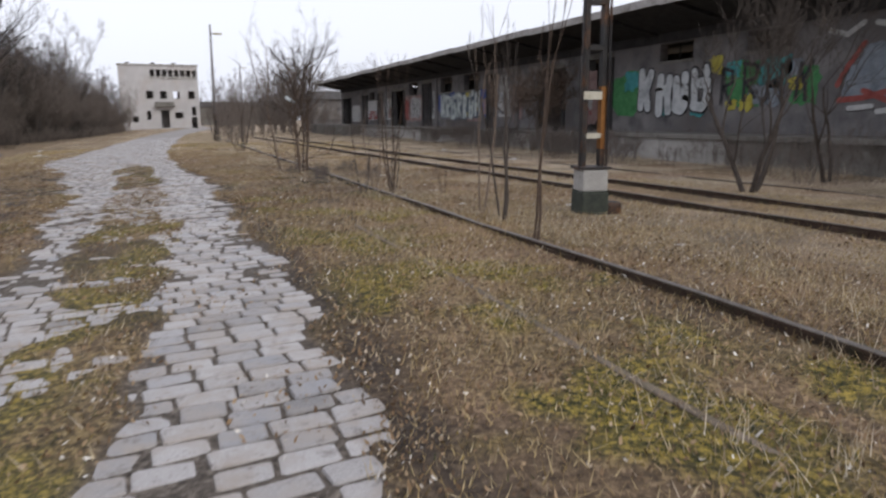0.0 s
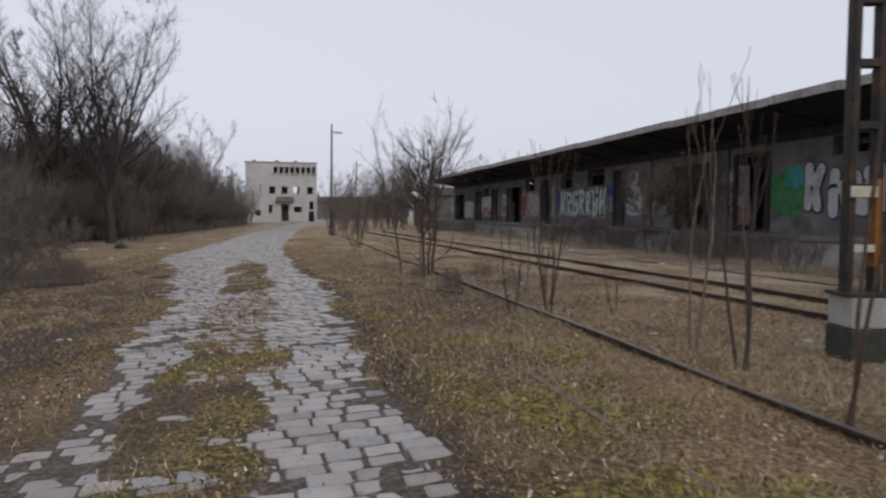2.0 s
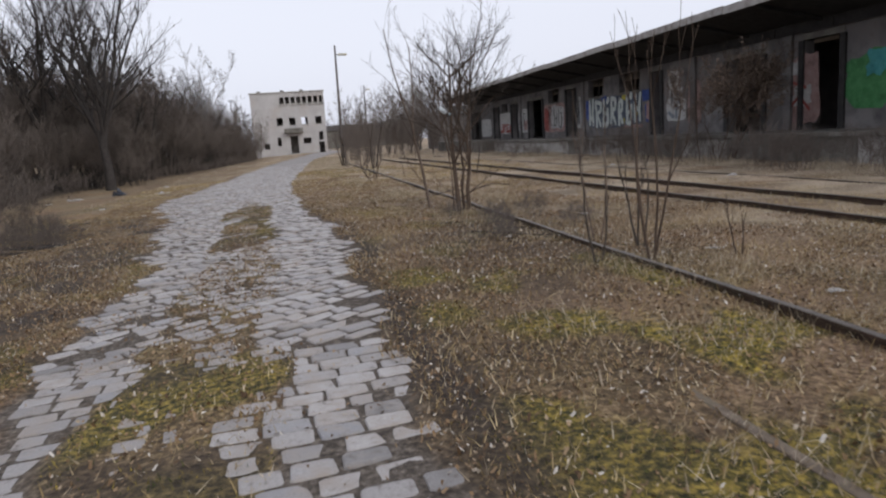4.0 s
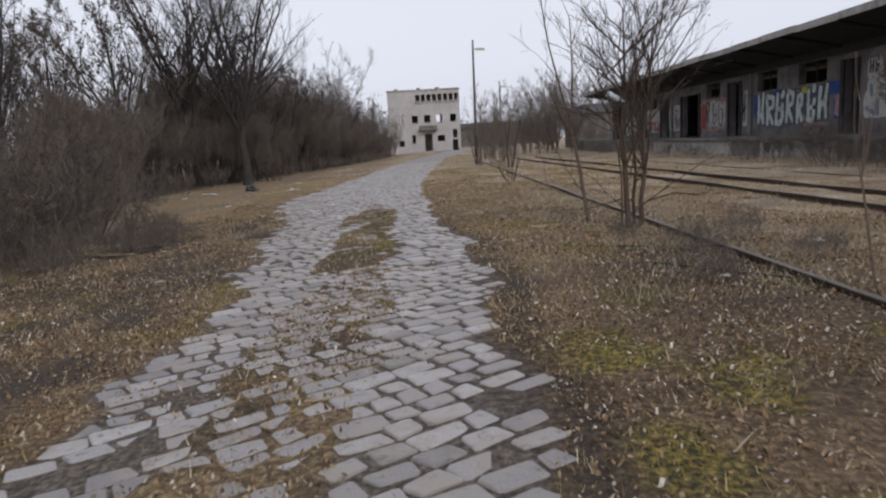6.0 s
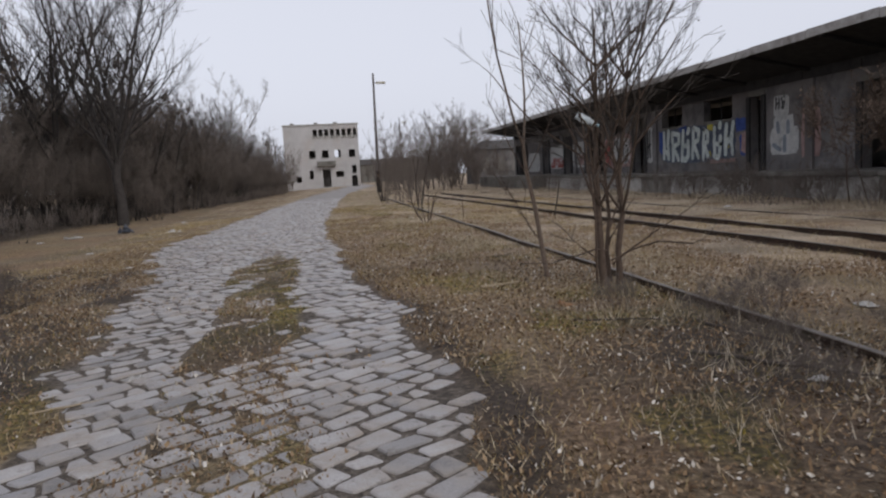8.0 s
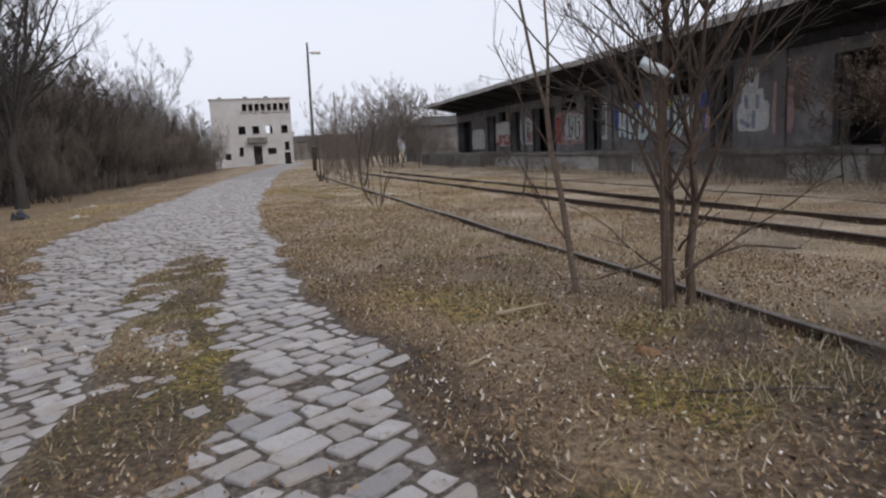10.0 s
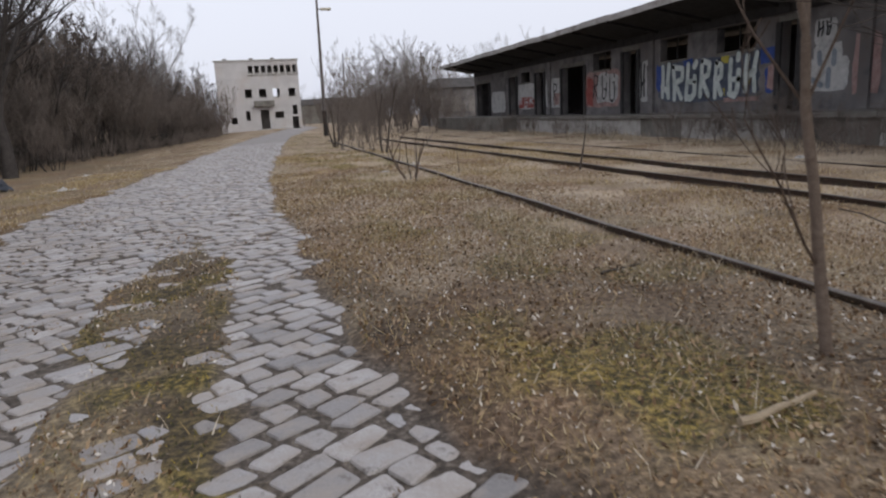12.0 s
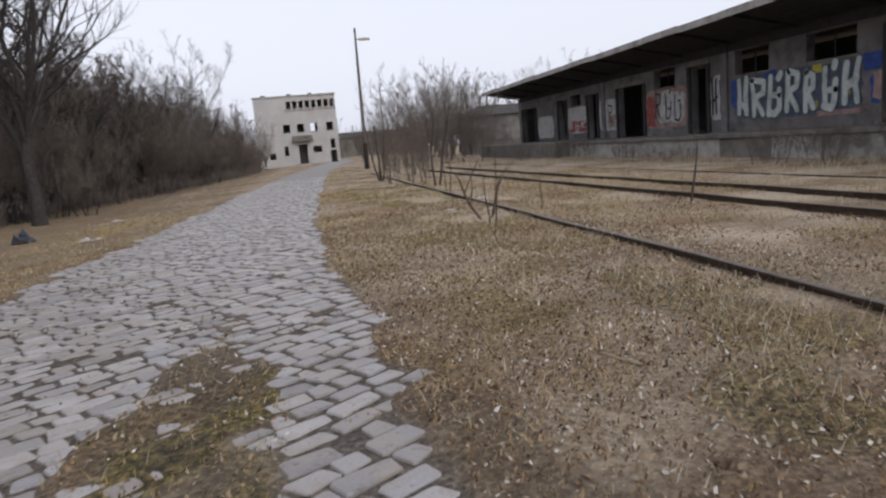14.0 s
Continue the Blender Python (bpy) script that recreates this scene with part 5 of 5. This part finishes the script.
# ---- small things on the ground ----
def bottle():
    """A crumpled clear bottle stuck on the snapped branch."""
    m, n, l, b = material("clear_plastic", 0.25)
    b.inputs["Base Color"].default_value = (0.80, 0.86, 0.88, 1)
    b.inputs["Transmission Weight"].default_value = 0.35
    b.inputs["Specular IOR Level"].default_value = 0.5
    t = noise_node(n, l, 0.05, 4)
    bump(n, l, b, t.outputs["Fac"], 0.6, 0.02)
    cap, *_ = material("blue_cap", 0.4)
    cap.node_tree.nodes["Principled BSDF"].inputs["Base Color"].default_value = (0.35, 0.55, 0.62, 1)
    top = thing("plastic_bottle", label="crumpled clear plastic bottle stuck on a branch", category="bottle")
    top.matrix_basis = pose(HX - 0.30, HY - 0.15, gz(HX, HY) + 1.98, 0, 118, -25) @ Matrix.Diagonal((1.1, 1.25, 1.2, 1))
    rnd = random.Random(2)
    bm = bmesh.new()
    prof = [(0.0, -0.20), (0.052, -0.20), (0.060, -0.17), (0.056, -0.11), (0.061, -0.05), (0.054, 0.0), (0.059, 0.05), (0.05, 0.10), (0.03, 0.15), (0.018, 0.17), (0.018, 0.19)]
    rings = []
    for r, z in [(0.72 * r, 0.58 * z) for r, z in prof[1:]]:
        rings.append([bm.verts.new((r * math.cos(a) * rnd.uniform(0.62, 1.2), r * math.sin(a) * rnd.uniform(0.55, 1.2), z)) for a in (k * math.pi / 7 for k in range(14))])
    for p, q in zip(rings, rings[1:]):
        for k in range(14):
            bm.faces.new((p[k], p[(k + 1) % 14], q[(k + 1) % 14], q[k]))
    bm.faces.new(rings[0][::-1])
    bm.faces.new(rings[-1])
    part("body", bm, m, top, smooth_faces=True)
    part("cap", tube(bmesh.new(), [(0, 0, 0.107), (0, 0, 0.125)], [0.0155, 0.015], 12), cap, top)


bottle()


def scrap(name, x, y, s, mat, label, seed, tall=0.16):
    """A crumpled sheet of rubbish lying on the ground."""
    rnd = random.Random(seed)
    bm = bmesh.new()
    n = 5
    v = [[bm.verts.new((s * (i / n - 0.5) + rnd.gauss(0, s * 0.05), s * 0.7 * (j / n - 0.5) + rnd.gauss(0, s * 0.05), abs(rnd.gauss(0, s * tall * 0.5)) * (1 if 0 < i < n and 0 < j < n else 0.25))) for j in range(n + 1)] for i in range(n + 1)]
    for i in range(n):
        for j in range(n):
            bm.faces.new((v[i][j], v[i + 1][j], v[i + 1][j + 1], v[i][j + 1]))
    bmesh.ops.solidify(bm, geom=bm.faces[:], thickness=0.004)
    ob = part(name, bm, mat)
    ob.matrix_basis = pose(x, y, gz(x, y) + 0.008, 0, 0, rnd.uniform(0, 360))
    return tagged(ob, label=label, category="litter", group="scraps of rubbish")


TAN = mottled("cardboard_tan", [(0.42, 0.24, 0.13), (0.52, 0.33, 0.19)], 0.05, 0.85, 0.01, 0.2)
GREYBAG = mottled("grey_bag", [(0.07, 0.08, 0.10), (0.14, 0.15, 0.18)], 0.1, 0.5, 0.02, 0.3)
for i, (x, y, s) in enumerate([(5.15, 16.8, 0.22), (-3.4, 17.6, 0.13), (5.6, 6.2, 0.13), (-10.0, 40.0, 0.6), (-10.6, 38.4, 0.35), (-5.9, 39.0, 0.6), (5.0, 12.8, 0.16), (3.2, 15.0, 0.14), (-2.9, 12.8, 0.09), (-1.6, 17.2, 0.16),
                               (9.4, 27.5, 0.25), (11.8, 22.0, 0.3), (6.4, 9.9, 0.2), (4.7, 10.6, 0.15), (-4.2, 26.5, 0.2), (-7.0, 46.0, 0.5), (12.5, 30.5, 0.35), (2.9, 34.0, 0.25), (4.2, 36.2, 0.3), (-6.6, 31.5, 0.3)]):
    scrap("paper_scrap", x, y, s, LITTER_WHITE, "crumpled white scrap of paper on the ground", 60 + i)
scrap("cardboard_scrap", 2.53, 17.85, 0.17, TAN, "crumpled tan cardboard scrap in the leaf litter", 91, 0.3)
scrap("rubbish_bag", -8.4, 41.4, 0.9, GREYBAG, "dark grey rubbish bag at the thicket's edge", 92, 0.4)


def stick(x, y, length, turn, r, mat, seed, label):
    rnd = random.Random(seed)
    pts = [(length * (t - 0.5), rnd.gauss(0, length * 0.015), r * 0.7) for t in np.linspace(0, 1, 7)]
    ob = part("stick", tube(bmesh.new(), pts, [r * (1.1 - 0.5 * k / 6) for k in range(7)], 7), mat)
    ob.matrix_basis = pose(x, y, gz(x, y) + 0.01, 0, 0, turn)
    return tagged(ob, label=label, category="stick", group="fallen sticks")


STICK_PALE = mottled("pale_stick", [(0.32, 0.25, 0.17), (0.42, 0.34, 0.24)], 0.05, 0.9, 0.01, 0.3)
for i, (x, y, L, a, r, m) in enumerate([(2.2, 19.3, 0.55, 15, 0.02, STICK_PALE), (1.45, 18.2, 0.3, 40, 0.012, STICK_PALE), (-0.3, 12.6, 0.36, 10, 0.008, STICK_PALE), (3.3, 15.2, 1.6, -50, 0.016, BARK), (3.5, 16.0, 1.2, -75, 0.012, BARK),
                                          (-1.9, 16.6, 0.5, 20, 0.01, STICK_PALE), (2.7, 17.0, 0.8, -20, 0.01, BARK), (2.0, 9.5, 0.4, 70, 0.008, STICK_PALE), (2.9, 22.0, 0.5, 20, 0.012, BARK), (1.7, 23.6, 0.35, 110, 0.012, STICK_PALE)]):
    stick(x, y, L, a, r, m, i, "fallen stick lying in the leaf litter")
for i, (x, y, L, a, r) in enumerate([(-4.9, 21.6, 0.9, 25, 0.05), (-5.6, 20.9, 1.1, -10, 0.04), (-6.0, 22.2, 1.5, 35, 0.045)]):
    ob = stick(x, y, L, a, r, BARK_DARK, 20 + i, "dark rotting log at the edge of the brambles")
    ob.name = "log"

# ---- litter and grass on the ground ----
def scatter(n, x0, x1, y0, y1, power=1.6):
    """Places, closer together near the walk's start of y."""
    y = y0 + (y1 - y0) * RNG.random(n) ** power
    x = x0 + (x1 - x0) * RNG.random(n)
    return x, y


def leaf_litter(n):
    x, y = scatter(n, -6.0, 8.0, 0.8, 36, 1.1)
    r = road_mask(x, y) * (1 - 0.85 * strip_mask(x, y))
    keep = RNG.random(n) > np.clip(r * (0.93 - 0.2 * smooth(vnoise(x, y, 0.6, 2), 0.55, 0.8)) + 0.4 * green_mask(x, y) + 0.45 * bare_mask(x, y), 0, 1)
    keep &= RNG.random(n) < 1 - 0.6 * np.clip(smooth(x, 0.8, 1.2) + smooth(-x, 0.2, 0.6), 0, 1) * (1 - smooth(y, 8, 14))
    keep &= (vnoise(x, y, 0.9, 3) + 0.4 * RNG.random(n)) > 0.45 + 0.25 * np.clip(smooth(x, 4, 5.5) + smooth(y, 24, 36), 0, 1)
    x, y = x[keep], y[keep]
    n = len(x)
    z = ground_z(x, y) + 0.006 + 0.022 * RNG.random(n)
    s = 0.006 + 0.012 * RNG.random(n) ** 2
    a = RNG.random(n) * 6.283
    tx, ty = RNG.normal(0, 0.7, n), RNG.normal(0, 0.7, n)
    ux, uy = np.cos(a), np.sin(a)
    P = np.empty((n, 4, 3))
    for k, (p, q, lift) in enumerate(((1.2, 0.1, 0.3), (0.1, 0.68, 0.0), (-1.1, -0.1, 0.35), (-0.1, -0.62, 0.0))):
        dx, dy = s * (ux * p - uy * q), s * (uy * p + ux * q)
        P[:, k, 0], P[:, k, 1] = x + dx, y + dy
        P[:, k, 2] = z + tx * dx + ty * dy + lift * s * 0.6
    me = fast_mesh(P.reshape(-1, 3), np.arange(n * 4).reshape(-1, 4), LEAVES)
    tagged(new("leaf_litter", me), label="fallen brown leaves and twig scraps on the ground", category="leaf litter", kind="stuff")


def blades(name, n, weight, mat, tall, label, x0=-7.5, x1=11.0, y1=46, width=0.0036):
    x, y = scatter(n, x0, x1, 0.8, y1, 1.2)
    keep = RNG.random(n) < weight(x, y)
    x, y = x[keep], y[keep]
    n = len(x)
    z = ground_z(x, y) - 0.006
    h = tall * (0.35 + 0.9 * RNG.random(n) ** 2)
    a, b = RNG.random(n) * 6.283, RNG.random(n) * 6.283
    w = width * (1.25 + np.clip(y - 20, 0, 80) / 14)
    lean = 0.25 + 0.75 * RNG.random(n)
    P = np.empty((n, 3, 3))
    P[:, 0] = np.stack([x - w * np.cos(a), y - w * np.sin(a), z], 1)
    P[:, 1] = np.stack([x + w * np.cos(a), y + w * np.sin(a), z], 1)
    P[:, 2] = np.stack([x + h * lean * np.cos(b), y + h * lean * np.sin(b), z + h * np.sqrt(np.clip(1 - lean ** 2 * 0.8, 0.1, 1))], 1)
    me = fast_mesh(P.reshape(-1, 3), np.arange(n * 3).reshape(-1, 3), mat)
    tagged(new(name, me), label=label, category="grass", kind="stuff")


def off_road(x, y):
    return 1 - road_mask(x, y) * (1 - 0.9 * strip_mask(x, y))


leaf_litter(640000)
blades("dry_grass", 480000, lambda x, y: off_road(x, y) * np.clip(0.05 + 0.65 * smooth(vnoise(x, y, 1.1, 0), 0.42, 0.72) + 0.4 * smooth(x, 0.9, 1.4) * (1 - smooth(y, 9, 14)), 0, 1) * (1 - 0.85 * bare_mask(x, y)) * (1 - 0.4 * green_mask(x, y)) * (1 - 0.6 * strip_mask(x, y)), STRAW, 0.10, "short dry yellow-brown grass")
blades("green_grass", 300000, lambda x, y: off_road(x, y) * np.clip(green_mask(x, y) * 1.3 + 0.05, 0, 1), GREENS, 0.045, "low green and yellow moss and grass", x1=6)
blades("tall_stalks", 46000, lambda x, y: off_road(x, y) * smooth(x, 1.6, 2.8) * (1 - smooth(x, 4.8, 6)) * smooth(vnoise(x, y, 0.8, 2), 0.50, 0.66), STRAW_PALE, 0.24, "wispy pale dry stalks along the rail", x0=1.4, x1=6.0, y1=34, width=0.0022)
blades("platform_grass", 30000, lambda x, y: smooth(vnoise(x, y, 1.5, 4), 0.48, 0.62) * smooth(x, 13.2, 14.6), STRAW_PALE, 0.36, "tufts of pale dry grass at the foot of the platform", x0=13.2, x1=16.3, y1=62, width=0.004)
blades("far_dry_grass", 150000, lambda x, y: off_road(x, y) * (0.2 + 0.8 * smooth(vnoise(x, y, 2.1, 3), 0.3, 0.7)) * smooth(x, -8.5, -7), STRAW_PALE, 0.11, "pale dry grass further across the yard", x0=-15, x1=16, y1=85, width=0.004)


# ---- cobbles ----
def stone_verts(w, d, rnd, top=0.02, wild=1.0):
    """A worn sett, w by d, rounded on top: 12 rim points in two rings and a crown."""
    out = []
    j = [(wild * rnd.uniform(-0.010, 0.010), wild * rnd.uniform(-0.007, 0.007)) for _ in range(4)]
    corner = [(-1, -1), (1, -1), (1, 1), (-1, 1)]
    ring = []
    for k in range(4):
        (ax, ay), (bx, by) = corner[k], corner[(k + 1) % 4]
        for t in (0.09, 0.91):
            px, py = (ax + (bx - ax) * t) * w / 2, (ay + (by - ay) * t) * d / 2
            q = j[k] if t < 0.5 else j[(k + 1) % 4]
            ring.append((px + q[0], py + q[1]))
    for f, z in ((1.0, -0.06), (1.0, top - 0.015), (0.955, top - 0.004), (0.82, top)):
        out += [(x * f, y * f, z) for x, y in ring]
    return out


STONE_FACES = [(r * 8 + k, r * 8 + (k + 1) % 8, r * 8 + 8 + (k + 1) % 8, r * 8 + 8 + k) for r in range(3) for k in range(8)] + [tuple(range(24, 32))]


def build_cobbles():
    rnd = random.Random(5)
    shapes = []
    for k in range(16):
        w, d = rnd.choice((0.22, 0.25, 0.27, 0.29, 0.32)) + rnd.uniform(-0.02, 0.02), rnd.uniform(0.165, 0.180)
        shapes.append((w, d, stone_verts(w, d, rnd, wild=0.95)))
    for k in range(20):
        w, d = rnd.choice((0.13, 0.17, 0.20, 0.23, 0.27, 0.31)) + rnd.uniform(-0.02, 0.02), rnd.uniform(0.135, 0.182)
        shapes.append((w, d, stone_verts(w, d, rnd, wild=2.5)))
    road = thing("road_cobbles", 0, 0, 0, label="worn grey cobbled road with earth-filled joints", category="road", kind="structure")
    meshes = [mesh_from(s[2], STONE_FACES, COBBLE) for s in shapes]
    verts, faces, count = [], [], 0
    zones = [(-1.5, 11.2, 4.0, 0.2), (11.2, 66.0, 33.0, 0.0)]
    for y_lo, y_hi, ang, _o in zones:
        ca, sa = math.cos(radians(ang)), math.sin(radians(ang))
        R = 75
        pitch = 0.193 if ang < 10 else 0.202
        v = -R
        while v < R:
            u = -R + rnd.uniform(0, 0.2)
            v += pitch
            # only walk the stretch of this row that can lie on the road
            if ang < 10:
                if not (y_lo - 1 < v < y_hi + 1):
                    continue
                u = -4.5 + rnd.uniform(0, 0.2)
                u_end = 4.5
            else:
                u_end = R
                # u range where x = u*ca - v*sa lies near the road
                u = (-5.5 + v * sa) / ca + rnd.uniform(0, 0.2)
                u_end = (9.0 + v * sa) / ca
            while u < u_end:
                k = rnd.randrange(16) if ang < 10 else rnd.randrange(16, 36)
                w = shapes[k][0] + (0.021 if ang < 10 else 0.036)
                cx, cy = (u + w / 2) * ca - v * sa, (u + w / 2) * sa + v * ca
                u += w
                wob = 0.25 * math.sin(cx * 1.3) 
                if not (y_lo <= cy + wob < y_hi):
                    continue
                if not (road_left(cy) - 0.35 < cx < road_right(cy) + 0.3):
                    continue
                rm = float(road_mask(np.array(cx), np.array(cy)))
                if rm < 0.25 + rnd.uniform(0, 0.3):
                    continue
                if rnd.random() < (0.012 if ang < 10 or cy > 24 else 0.04):
                    continue
                z = float(base_z(cx)) - 0.012 + rnd.uniform(-0.009, 0.005) - (1 - rm) * 0.02
                m = pose(cx, cy, z, rnd.uniform(-1.5, 1.5), rnd.uniform(-1.5, 1.5), ang + rnd.uniform(-2, 2) * (1 if ang < 10 else 2.5))
                if count < 300 and 2.2 < cy < 9.0 and cx > -0.25:
                    ob = new("cobble", meshes[k])
                    ob.matrix_basis = m
                    ob.parent = road
                    count += 1
                else:
                    n = len(verts)
                    A = np.array(m)
                    q = np.array(shapes[k][2]) @ A[:3, :3].T + A[:3, 3]
                    verts.extend(map(tuple, q))
                    faces.extend([tuple(n + i for i in f) for f in STONE_FACES])
    ob = part("cobble_field", mesh_from(verts, faces, COBBLE_MANY), None, road, "worn grey cobbles further along the road")
    tagged(ob, kind="stuff")


build_cobbles()
